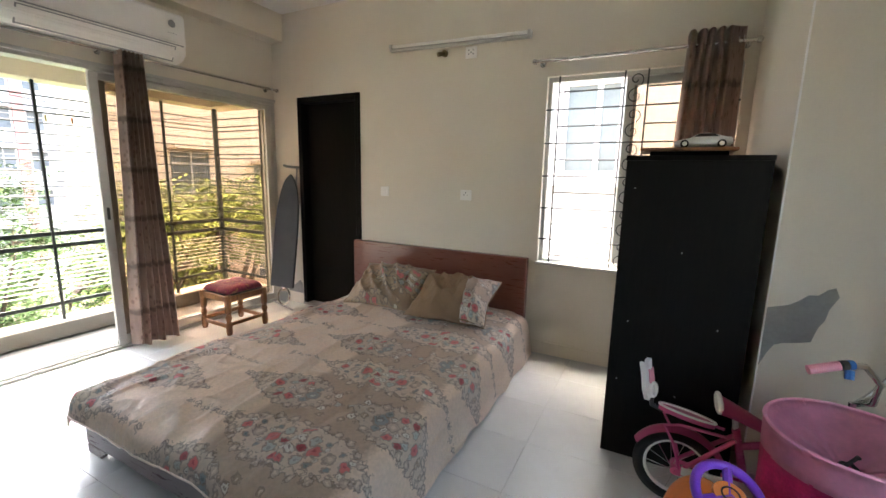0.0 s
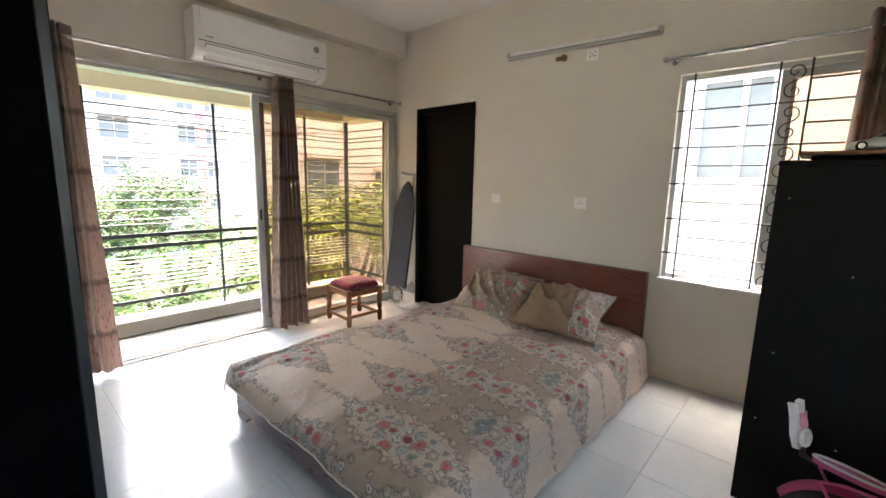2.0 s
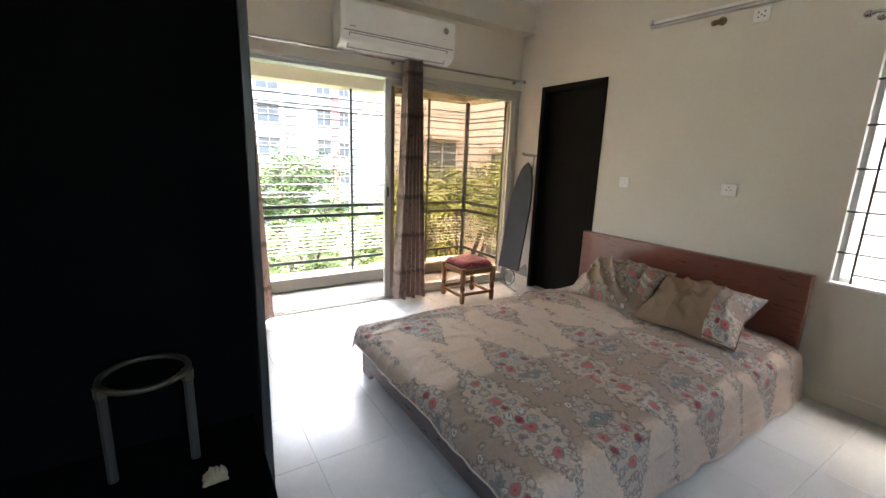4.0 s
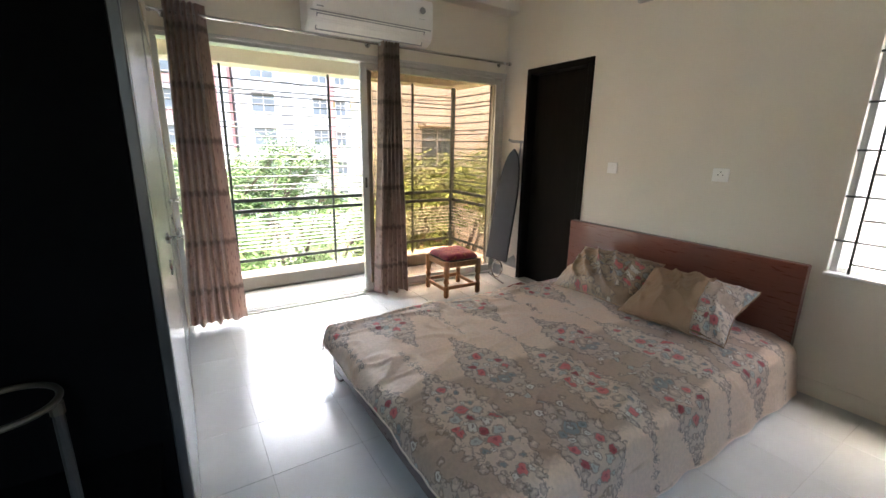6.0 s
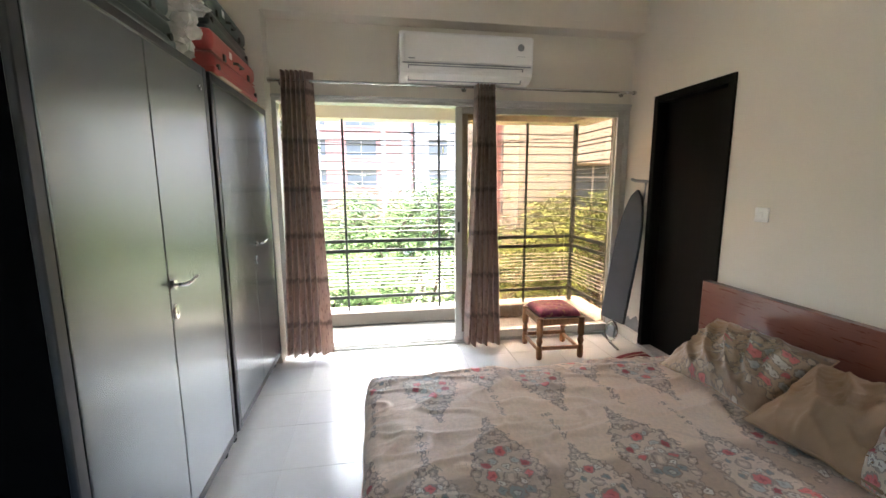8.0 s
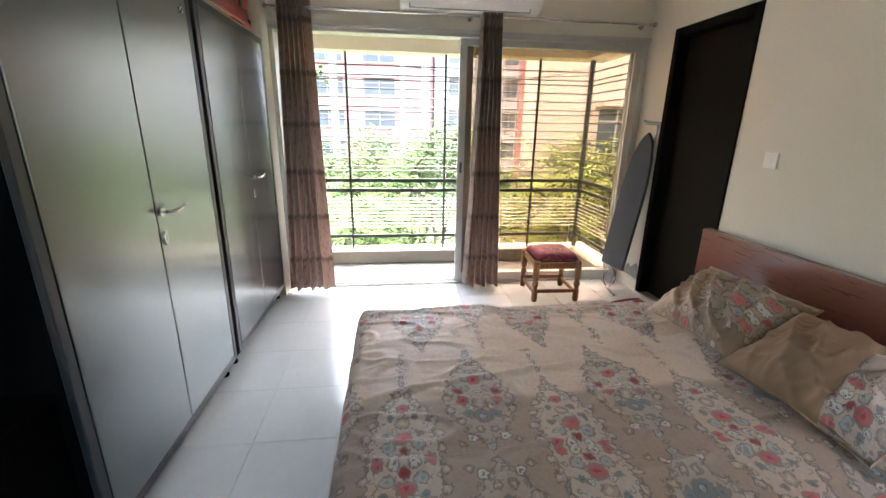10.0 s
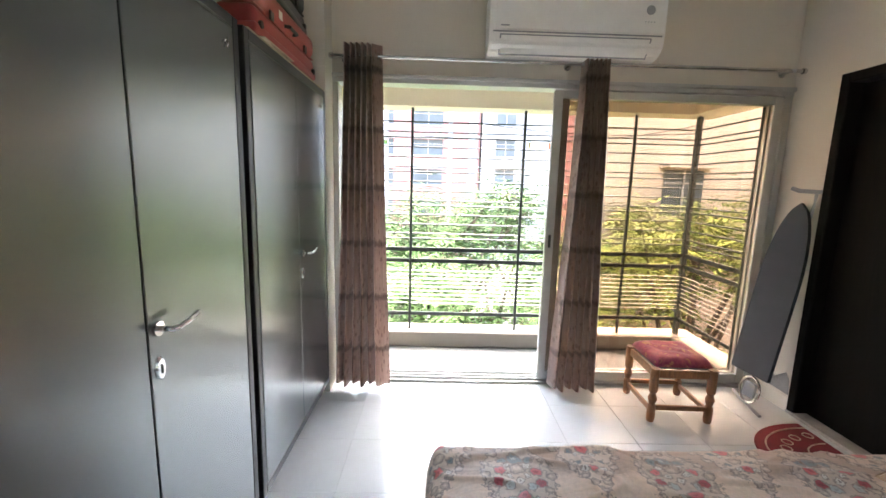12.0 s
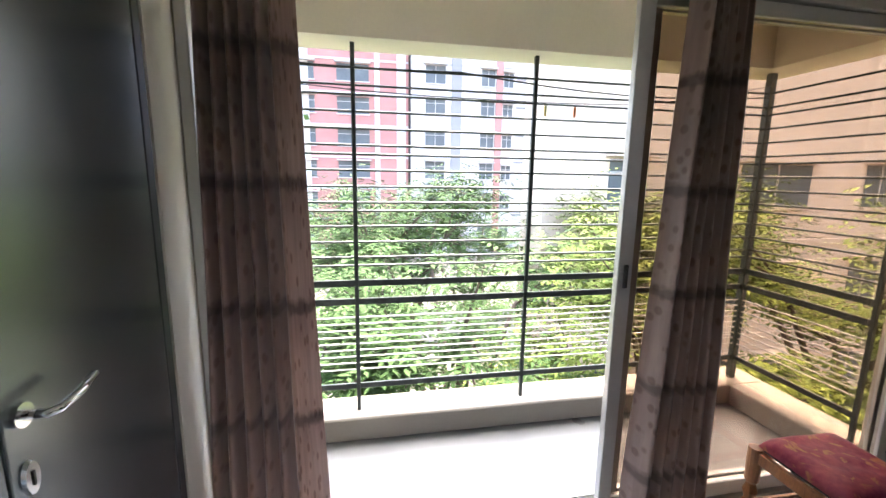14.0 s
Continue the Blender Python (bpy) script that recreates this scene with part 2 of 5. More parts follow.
    posies = (
        (joined(w, side_a), (
            (0.045, 0.0, 0.016, RING), (0.085, 0.017, 0.014, RING), (0.125, 0.030, 0.016, RING), (0.135, 0.0, 0.012, BUFF), (0.175, 0.045, 0.016, RING), (0.185, 0.012, 0.014, BUFF), (0.23, 0.070, 0.017, RING), (0.29, 0.100, 0.017, RING),
            (0.36, 0.125, 0.018, RING), (0.43, 0.120, 0.017, RING), (0.49, 0.085, 0.018, RING), (0.25, 0.0, 0.032, RED), (0.245, 0.042, 0.013, MIST), (0.305, 0.043, 0.023, MIST), (0.325, 0.080, 0.022, WINE), (0.385, 0.070, 0.027, RED),
            (0.335, 0.0, 0.016, PALE), (0.40, 0.0, 0.029, RING), (0.36, 0.035, 0.013, PALE), (0.465, 0.0, 0.042, TEAL), (0.455, 0.052, 0.024, TEAL), (0.47, 0.0, 0.016, MIST), (0.42, 0.042, 0.014, PALE),
            (0.535, 0.025, 0.016, BUFF), (0.575, 0.060, 0.019, PALE), (0.62, 0.0, 0.022, MIST), (0.60, 0.100, 0.016, BUFF))),
        (joined(w, side_b), (
            (0.285, 0.0, 0.015, RING), (0.325, 0.020, 0.015, RING), (0.365, 0.045, 0.016, RING), (0.41, 0.080, 0.017, RING), (0.47, 0.112, 0.017, RING), (0.54, 0.128, 0.018, RING), (0.61, 0.130, 0.017, RING),
            (0.405, 0.0, 0.028, RED), (0.40, 0.036, 0.014, PALE), (0.475, 0.0, 0.026, RING), (0.45, 0.045, 0.014, TEAL), (0.555, 0.0, 0.040, RED), (0.59, 0.052, 0.029, MIST), (0.53, 0.060, 0.016, TEAL),
            (0.645, 0.085, 0.022, RED), (0.645, 0.032, 0.020, PALE), (0.615, 0.0, 0.018, WINE), (0.515, 0.035, 0.012, PALE))))
    for vec, flowers in posies:
        for cu, cv, r, tone in flowers:
            d = away(vec, (cu, cv))
            r *= 0.78 if tone in (RED, TEAL, MIST) else 0.92
            col = blend(math_node("MULTIPLY", math_node("LESS_THAN", d, r * 1.05 + 0.003), 0.6), col, INK)
            col = blend(math_node("LESS_THAN", d, r * 0.88), col, tone)
            r *= 0.9
            core = WINE if tone == RED else (INK if tone in (RING, PALE) else (tuple(0.6 * f for f in tone)))
            col = blend(math_node("MULTIPLY", math_node("LESS_THAN", d, r * (0.5 if tone in (RING, BUFF) else 0.34)), 0.75), col, fill if tone in (RING, BUFF) else core)
    # uneven ink
    worn, tint = nt.nodes.new("ShaderNodeMapRange"), nt.nodes.new("ShaderNodeMix")
    link(ragged.outputs[0], worn.inputs[0])
    worn.inputs["From Min"].default_value, worn.inputs["From Max"].default_value = 0.35, 0.65
    worn.inputs["To Min"].default_value, worn.inputs["To Max"].default_value = 0.94, 1.05
    tint.data_type, tint.blend_type = "RGBA", "MULTIPLY"
    tint.inputs["Factor"].default_value = 1.0
    link(col, tint.inputs[6])
    link(worn.outputs[0], tint.inputs[7])
    link(tint.outputs[2], bsdf.inputs["Base Color"])
    weave(nt, bsdf)
    # soft pulled creases under the weave
    pull, crush, relief = nt.nodes.new("ShaderNodeMapping"), nt.nodes.new("ShaderNodeTexNoise"), nt.nodes.new("ShaderNodeBump")
    pull.inputs["Scale"].default_value, pull.inputs["Rotation"].default_value = (9, 3.5, 1), (0, 0, 0.5)
    link(tc.outputs["UV"], pull.inputs[0])
    link(pull.outputs[0], crush.inputs["Vector"])
    crush.inputs["Scale"].default_value, crush.inputs["Detail"].default_value, crush.inputs["Distortion"].default_value = 1.0, 3, 0.8
    link(crush.outputs[0], relief.inputs["Height"])
    relief.inputs["Strength"].default_value, relief.inputs["Distance"].default_value = 0.55, 0.02
    link(relief.outputs[0], next(n for n in nt.nodes if n.type == "BUMP" and n != relief).inputs["Normal"])
    return m


def banded(name, color, band, thread, pitch=0.30):
    """Curtain cloth: stripes down the drop, part weave, part painted pleat shade; dark bands across it."""
    m = mat(name, color, 0.38, dark=band, scale=2.5, fine=70, bump=0.4)
    nt = m.node_tree
    bsdf = nt.nodes["Principled BSDF"]
    tc = nt.nodes.new("ShaderNodeTexCoord")
    sep = nt.nodes.new("ShaderNodeSeparateXYZ")
    nt.links.new(tc.outputs["UV"], sep.inputs[0])
    nz = nt.nodes.new("ShaderNodeTexNoise")
    nz.inputs["Scale"].default_value = 22
    nt.links.new(tc.outputs["UV"], nz.inputs["Vector"])
    add = nt.nodes.new("ShaderNodeMath")
    add.operation = "MULTIPLY_ADD"
    nt.links.new(nz.outputs[0], add.inputs[0])
    add.inputs[1].default_value = 0.05
    nt.links.new(sep.outputs[1], add.inputs[2])
    div = nt.nodes.new("ShaderNodeMath")
    div.operation = "MULTIPLY"
    nt.links.new(add.outputs[0], div.inputs[0])
    div.inputs[1].default_value = 1 / pitch
    fr = nt.nodes.new("ShaderNodeMath")
    fr.operation = "FRACT"
    nt.links.new(div.outputs[0], fr.inputs[0])
    ramp = nt.nodes.new("ShaderNodeValToRGB")
    els = ramp.color_ramp.elements
    for p, c in ((0.0, thread), (0.72, color), (0.77, band), (0.82, band), (0.88, thread), (1.0, thread)):
        e = els.new(p) if 0 < p < 1 else els[0 if p == 0 else -1]
        e.color = (*c, 1)
    nt.links.new(fr.outputs[0], ramp.inputs[0])
    # vertical streaks: weave, with the shade of pleats put into the colour
    stripe = nt.nodes.new("ShaderNodeTexNoise")
    stripe.inputs["Scale"].default_value, stripe.inputs["Detail"].default_value = 1.0, 3
    mp = nt.nodes.new("ShaderNodeMapping")
    mp.inputs["Scale"].default_value = (42, 4, 1)
    nt.links.new(tc.outputs["UV"], mp.inputs[0])
    nt.links.new(mp.outputs[0], stripe.inputs["Vector"])
    mix = nt.nodes.new("ShaderNodeMix")
    mix.data_type, mix.blend_type = "RGBA", "MULTIPLY"
    mix.inputs["Factor"].default_value = 0.9
    sr = nt.nodes.new("ShaderNodeValToRGB")
    sr.color_ramp.elements[0].position, sr.color_ramp.elements[1].position = 0.35, 0.62
    sr.color_ramp.elements[0].color, sr.color_ramp.elements[1].color = (0.74, 0.70, 0.68, 1), (1.0, 0.97, 0.93, 1)
    nt.links.new(stripe.outputs[0], sr.inputs[0])
    nt.links.new(ramp.outputs[0], mix.inputs[6])
    nt.links.new(sr.outputs[0], mix.inputs[7])
    nt.links.new(mix.outputs[2], bsdf.inputs["Base Color"])
    # small dark woven sprigs
    sprig, dots, fleck = nt.nodes.new("ShaderNodeTexVoronoi"), nt.nodes.new("ShaderNodeValToRGB"), nt.nodes.new("ShaderNodeMix")
    grid = nt.nodes.new("ShaderNodeMapping")
    grid.inputs["Scale"].default_value = (30, 17, 1)
    nt.links.new(tc.outputs["UV"], grid.inputs[0])
    nt.links.new(grid.outputs[0], sprig.inputs["Vector"])
    sprig.inputs["Scale"].default_value = 1.0
    dots.color_ramp.elements[0].position, dots.color_ramp.elements[1].position = 0.20, 0.34
    dots.color_ramp.elements[0].color, dots.color_ramp.elements[1].color = (0.62, 0.55, 0.53, 1), (1, 1, 1, 1)
    nt.links.new(sprig.outputs["Distance"], dots.inputs[0])
    fleck.data_type, fleck.blend_type = "RGBA", "MULTIPLY"
    fleck.inputs["Factor"].default_value = 1.0
    nt.links.new(mix.outputs[2], fleck.inputs[6])
    nt.links.new(dots.outputs[0], fleck.inputs[7])
    nt.links.new(fleck.outputs[2], bsdf.inputs["Base Color"])
    bsdf.inputs["Sheen Weight"].default_value = 0.2
    return m


SHEET = floral("floral_cotton", (0.95, 0.795, 0.67), (0.62, 0.485, 0.385), (-0.705, 0.0), (0.90, 0.79, 0.69))
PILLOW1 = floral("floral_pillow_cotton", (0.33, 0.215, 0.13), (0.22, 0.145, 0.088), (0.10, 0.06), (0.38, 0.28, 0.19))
PILLOW2 = mat("khaki_cotton", (0.28, 0.178, 0.105), 0.8, var=0.12, scale=5, fine=400, bump=0.2)
CURTAIN = banded("brown_curtain_cloth", (0.36, 0.26, 0.225), (0.17, 0.12, 0.105), (0.43, 0.325, 0.28), 0.36)
CUSHION = mat("magenta_brocade", (0.52, 0.13, 0.16), 0.45, var=0.3, scale=16, fine=60, bump=0.3, dark=(0.26, 0.015, 0.09))


def brocade(m):
    """Gold swirls woven over a plain ground."""
    nt = m.node_tree
    swirl, gold, mix = nt.nodes.new("ShaderNodeTexNoise"), nt.nodes.new("ShaderNodeValToRGB"), nt.nodes.new("ShaderNodeMix")
    swirl.inputs["Scale"].default_value, swirl.inputs["Detail"].default_value, swirl.inputs["Distortion"].default_value = 9.0, 2, 2.5
    gold.color_ramp.elements[0].position, gold.color_ramp.elements[1].position = 0.58, 0.66
    gold.color_ramp.elements[0].color, gold.color_ramp.elements[1].color = (0, 0, 0, 1), (1, 1, 1, 1)
    tc = next(n for n in nt.nodes if n.type == "TEX_COORD")
    nt.links.new(tc.outputs["Object"], swirl.inputs["Vector"])
    nt.links.new(swirl.outputs[0], gold.inputs[0])
    mix.data_type = "RGBA"
    nt.links.new(gold.outputs[0], mix.inputs["Factor"])
    nt.links.new(next(n for n in nt.nodes if n.type == "VALTORGB" and n != gold).outputs[0], mix.inputs[6])
    mix.inputs[7].default_value = (0.62, 0.30, 0.16, 1)
    nt.links.new(mix.outputs[2], nt.nodes["Principled BSDF"].inputs["Base Color"])


brocade(CUSHION)


def leafmat(name, color, dark):
    m = mat(name, color, 0.6, dark=dark, scale=1.2, fine=9, bump=0.0, spec=0.08)
    m.node_tree.nodes["Principled BSDF"].inputs["Subsurface Weight"].default_value = 0.0
    return m


LEAF = leafmat("leaf_green", (0.068, 0.118, 0.034), (0.028, 0.052, 0.014))
LEAF2 = leafmat("leaf_yellow_green", (0.15, 0.19, 0.040), (0.065, 0.092, 0.020))


# ---- mesh helpers ----
def thing(name, at=(0, 0, 0), turn=0.0, label="", category="", group="", kind=""):
    ob = new(name)
    ob.matrix_world = pose(*at, 0, 0, turn)
    return tagged(ob, label, category, group, kind)


def part(name, bm, material, parent=None, label="", smooth=False):
    me = bpy.data.meshes.new(name)
    bm.normal_update()
    bm.to_mesh(me)
    bm.free()
    for m in material if isinstance(material, (list, tuple)) else (material,):
        me.materials.append(m)
    if smooth:
        me.shade_smooth()
    ob = new(name, me)
    if parent is not None:
        ob.parent = parent
    return tagged(ob, label)


def solid(name, bm, material, label="", category="", group="", kind="", smooth=False):
    return tagged(part(name, bm, material, None, label, smooth), "", category, group, kind)


def cuboid(bm, x0, x1, y0, y1, z0, z1, bevel=0.0, seg=1):
    made = bmesh.ops.create_cube(bm, size=1.0, matrix=Matrix.Translation(((x0 + x1) / 2, (y0 + y1) / 2, (z0 + z1) / 2)) @ Matrix.Diagonal((abs(x1 - x0), abs(y1 - y0), abs(z1 - z0), 1)))
    if bevel:
        edges = list({e for v in made["verts"] for e in v.link_edges})
        bmesh.ops.bevel(bm, geom=edges, offset=bevel, segments=seg, affect="EDGES", profile=0.5)
    return bm


def box(x0, x1, y0, y1, z0, z1, bevel=0.004, seg=1):
    return cuboid(bmesh.new(), x0, x1, y0, y1, z0, z1, bevel, seg)


def rod(bm, a, b, r, seg=10, r2=None):
    a, b = Vector(a), Vector(b)
    m = Matrix.Translation((a + b) / 2) @ (b - a).to_track_quat("Z", "Y").to_matrix().to_4x4()
    bmesh.ops.create_cone(bm, cap_ends=True, segments=seg, radius1=r, radius2=r if r2 is None else r2, depth=(b - a).length, matrix=m)
    return bm


def bar(a, b, r, seg=10, r2=None):
    return rod(bmesh.new(), a, b, r, seg, r2)


def lathe(profile, seg=20, bm=None, m=Matrix()):
    """Turn a profile of (radius, height) about z."""
    bm = bm or bmesh.new()
    rings = [[bm.verts.new(m @ Vector((r * math.cos(2 * math.pi * k / seg), r * math.sin(2 * math.pi * k / seg), z))) for k in range(seg)] for r, z in profile]
    for lo, hi in zip(rings, rings[1:]):
        for k in range(seg):
            bm.faces.new((lo[k], lo[(k + 1) % seg], hi[(k + 1) % seg], hi[k]))
    for ring, flip in ((rings[0], True), (rings[-1], False)):
        bm.faces.new(ring[::-1] if flip else ring)
    return bm


def tube(points, r, seg=8, closed=False, bm=None):
    """A round bar bent along points."""
    bm = bm or bmesh.new()
    pts = [Vector(p) for p in points]
    n, rings, up = len(pts), [], None
    for i, p in enumerate(pts):
        d = (pts[(i + 1) % n] - pts[i - 1]) if closed or 0 < i < n - 1 else (pts[1] - pts[0] if i == 0 else pts[-1] - pts[-2])
        d.normalize()
        if up is None:
            up = Vector((0, 0, 1)) if abs(d.z) < 0.9 else Vector((1, 0, 0))
        side = d.cross(up).normalized()
        up = side.cross(d).normalized()
        rings.append([bm.verts.new(p + r * (math.cos(2 * math.pi * k / seg) * side + math.sin(2 * math.pi * k / seg) * up)) for k in range(seg)])
    pairs = list(zip(rings, rings[1:])) + ([(rings[-1], rings[0])] if closed else [])
    for lo, hi in pairs:
        for k in range(seg):
            bm.faces.new((lo[k], lo[(k + 1) % seg], hi[(k + 1) % seg], hi[k]))
    if not closed:
        bm.faces.new(rings[0][::-1])
        bm.faces.new(rings[-1])
    bmesh.ops.recalc_face_normals(bm, faces=bm.faces)
    return bm


def arc(c, r, a0, a1, n, u=(1, 0, 0), v=(0, 0, 1)):
    c, u, v = Vector(c), Vector(u), Vector(v)
    return [c + r * (math.cos(radians(a0 + (a1 - a0) * k / n)) * u + math.sin(radians(a0 + (a1 - a0) * k / n)) * v) for k in range(n + 1)]


def sheet(fn, nu, nv, bm=None, thick=0.0, size=(1.0, 1.0)):
    """A grid of nu x nv cells shaped by fn(u, v), with its own cloth coordinates."""
    bm = bm or bmesh.new()
    grid = [[bm.verts.new(fn(i / nu, j / nv)) for j in range(nv + 1)] for i in range(nu + 1)]
    faces = [bm.faces.new((grid[i][j], grid[i + 1][j], grid[i + 1][j + 1], grid[i][j + 1])) for i in range(nu) for j in range(nv)]
    uv = bm.loops.layers.uv.verify()
    for n, f in enumerate(faces):
        i, j = divmod(n, nv)
        for loop, (a, b) in zip(f.loops, ((i, j), (i + 1, j), (i + 1, j + 1), (i, j + 1))):
            loop[uv].uv = (a / nu * size[0], b / nv * size[1])
    if thick:
        bmesh.ops.solidify(bm, geom=faces, thickness=thick)
    return bm


# ---- room shell ----
XW, XE, YS, YN, HC = -3.5, 1.5, -0.47, 3.21, 2.885
DX0, DX1, DH = -3.168, -2.395, 2.10
WX0, WX1, WZ0, WZ1 = -0.70, 0.47, 0.735, 2.085
T = 0.13


def patch(name, pts, to_world, label):
    """A thin irregular plate of bare plaster on a wall."""
    bm = bmesh.new()
    front, rear = [bm.verts.new(to_world(a, b, 0.0035)) for a, b in pts], [bm.verts.new(to_world(a, b, 0.0005)) for a, b in pts]
    for k in range(len(pts)):
        bm.faces.new((front[k - 1], front[k], rear[k], rear[k - 1]))
    bmesh.ops.triangulate(bm, faces=[bm.faces.new(front)])
    bmesh.ops.recalc_face_normals(bm, faces=bm.faces)
    return solid(name, bm, PATCH, label, "wall patch", kind="structure")


def wall(name, cells, label):
    bm = bmesh.new()
    for c in cells:
        cuboid(bm, *c)
    return solid(name, bm, WALL, label, "wall", kind="structure")


wall("wall_north", [(XW - T, DX0, YN, YN + T, 0, HC), (DX0, DX1, YN, YN + T, DH, HC), (DX1, WX0, YN, YN + T, 0, HC),
                    (WX0, WX1, YN, YN + T, 0, WZ0), (WX0, WX1, YN, YN + T, WZ1, HC), (WX1, 0.53, YN, YN + T, 0, HC)],
     "warm grey painted plaster wall with door and window")
wall("wall_column", [(0.53, XE, 2.18, YN + T, 0, HC)], "warm grey painted wall with bare plaster patch")
wall("wall_south", [(XW - T, XE + T, YS - T, YS, 0, HC)], "warm grey painted plaster wall behind wardrobes")
# opening added out of view so extra daylight reaches the bed
EY0, EY1, EZ0, EZ1 = -0.30, 0.72, 0.85, 2.10
wall("wall_east", [(XE, XE + T, YS, EY0, 0, HC), (XE, XE + T, EY1, 2.18, 0, HC), (XE, XE + T, EY0, EY1, 0, EZ0), (XE, XE + T, EY0, EY1, EZ1, HC)], "warm grey painted plaster wall with an added window opening")
wall("wall_west", [(XW - T, XW, YS, 0.19, 0, HC), (XW - T, XW, 0.19, YN, 2.09, HC)], "warm grey painted wall above the sliding door")
wall("wall_pier", [(XW, -3.322, YS, 0.188, 0, 2.634)], "pale painted wall pier beside the sliding door")
solid("beam", box(XW, -3.335, YS, YN, 2.635, HC, 0.003), WALL, "painted concrete beam under the ceiling", "beam", kind="structure")
solid("ceiling", box(XW - T, XE + T, YS - T, YN + T, HC, HC + 0.12, 0), CEIL, "white painted ceiling", "ceiling", kind="structure")
solid("door_recess", cuboid(cuboid(cuboid(cuboid(bmesh.new(), DX0 - 0.05, DX1 + 0.05, YN + 0.6, YN + 0.65, 0, DH + 0.1), DX0 - 0.1, DX0 - 0.05, YN + T, YN + 0.65, 0, DH + 0.1), DX1 + 0.05, DX1 + 0.1, YN + T, YN + 0.65, 0, DH + 0.1), DX0 - 0.1, DX1 + 0.1, YN + T, YN + 0.65, DH + 0.1, DH + 0.15), WALL,
      "unlit walls behind the door", "wall", kind="structure")
floor = solid("floor", box(XW - 0.02, XE + 0.02, YS - 0.02, YN + 0.6, -0.15, -0.004, 0), GROUT, "pale grey tiled floor", "floor", kind="structure")
for nm, cells in (("baseboard", [(-2.40, 0.53, YN - 0.010, YN - 0.001, 0, 0.10), (XW, -3.17, YN - 0.010, YN - 0.001, 0, 0.10), (0.53, XE, 2.17, 2.179, 0, 0.10)]),):
    bm = bmesh.new()
    for c in cells:
        cuboid(bm, *c, 0.002)
    solid(nm, bm, WALL, "low painted skirting along the wall", "baseboard", kind="structure")

# bare plaster patch where the paint has come off the column
patch("plaster_patch", ((0.534, 0.855), (0.60, 0.875), (0.63, 0.895), (0.66, 0.925), (0.69, 0.928), (0.715, 0.955), (0.738, 0.965), (0.752, 0.93), (0.728, 0.875), (0.722, 0.83), (0.705, 0.80), (0.69, 0.735), (0.655, 0.725), (0.62, 0.735), (0.60, 0.712), (0.575, 0.70), (0.555, 0.66), (0.534, 0.60)),
      lambda a, b, d: (a, 2.18 - d, b), "bare grey plaster patch on the painted wall")
patch("plaster_patch", ((-3.40, 0.115), (-3.36, 0.20), (-3.33, 0.215), (-3.29, 0.17), (-3.25, 0.22), (-3.22, 0.25), (-3.19, 0.21), (-3.18, 0.11)), lambda a, b, d: (a, YN - d, b), "small damp plaster patch by the door frame")
bm = bmesh.new()
rod(bm, (0.531, 2.179, 0.1), (0.531, 2.179, HC), 0.004, 6)
solid("trim", bm, CEIL, "worn pale edge of the wall column", "trim", kind="structure")


# ---- door in the north wall ----
door = thing("door_1", (DX0, YN, 0), 0, "dark wooden door frame filled by a near-black sheet for the unlit inside", "door", kind="structure")
w, fw = DX1 - DX0, 0.055
part("frame_side", box(0, fw, -0.014, T, 0, DH, 0.005), DOORDARK, door)
part("frame_side", box(w - fw, w, -0.014, T, 0, DH, 0.005), DOORDARK, door)
part("frame_head", box(fw, w - fw, -0.014, T, DH - fw, DH, 0.005), DOORDARK, door)
# near-black sheet in the recess stands for the unlit inside of the doorway
leaf = part("leaf", box(fw + 0.003, w - fw - 0.003, 0.075, 0.112, 0.012, DH - fw - 0.003, 0.003), DOORDARK, door)
solid("door_threshold", box(DX0 - 0.0, DX1, YN - 0.02, YN + T, 0.0, 0.022, 0.004), MARBLE, "grey stone strip under the door", "threshold", kind="structure")


# ---- unseen window added in the east wall, behind the camera, for fill light ----
w2 = thing("added_window", (XE, EY0, EZ0), 0, "plain aluminium window added unseen in the east wall for fill light", "window", kind="structure")
for nm, c in (("frame_side", (0.04, 0.10, 0, 0.035, 0, EZ1 - EZ0)), ("frame_side", (0.04, 0.10, EY1 - EY0 - 0.035, EY1 - EY0, 0, EZ1 - EZ0)), ("frame_head", (0.04, 0.10, 0.035, EY1 - EY0 - 0.035, EZ1 - EZ0 - 0.035, EZ1 - EZ0)), ("frame_sill", (0.04, 0.10, 0.035, EY1 - EY0 - 0.035, 0, 0.035)), ("mullion", (0.045, 0.095, 0.455, 0.495, 0.0355, EZ1 - EZ0 - 0.0355))):
    part(nm, box(*c, 0.002), ALU, w2)
for a, b in ((0.03, 0.46), (0.49, EY1 - EY0 - 0.03)):
    part("pane", box(0.068, 0.072, a, b, 0.03, EZ1 - EZ0 - 0.03, 0), CLEAR, w2).visible_shadow = False


# ---- sliding door to the balcony ----
slide = thing("sliding_door", (XW, 0, 0), 0, "aluminium sliding door with bronze glass, half open", "sliding door", kind="structure")
Y0, Y1, HT = 0.19, 3.205, 2.09
part("jamb", box(-0.115, 0.006, Y0, Y0 + 0.035, 0.03, HT - 0.045, 0.003), ALU, slide)
part("jamb", box(-0.115, 0.006, Y1 - 0.05, Y1, 0.03, HT - 0.045, 0.003), ALU, slide)
part("head", box(-0.115, 0.012, Y0, Y1, HT - 0.045, HT, 0.003), ALU, slide)
part("head_lip", box(0.0125, 0.03, Y0, Y1, HT - 0.018, HT + 0.006, 0.003), ALU, slide)
track = part("track", box(-0.125, 0.012, Y0, Y1, 0.0, 0.018, 0.002), ALU, slide)
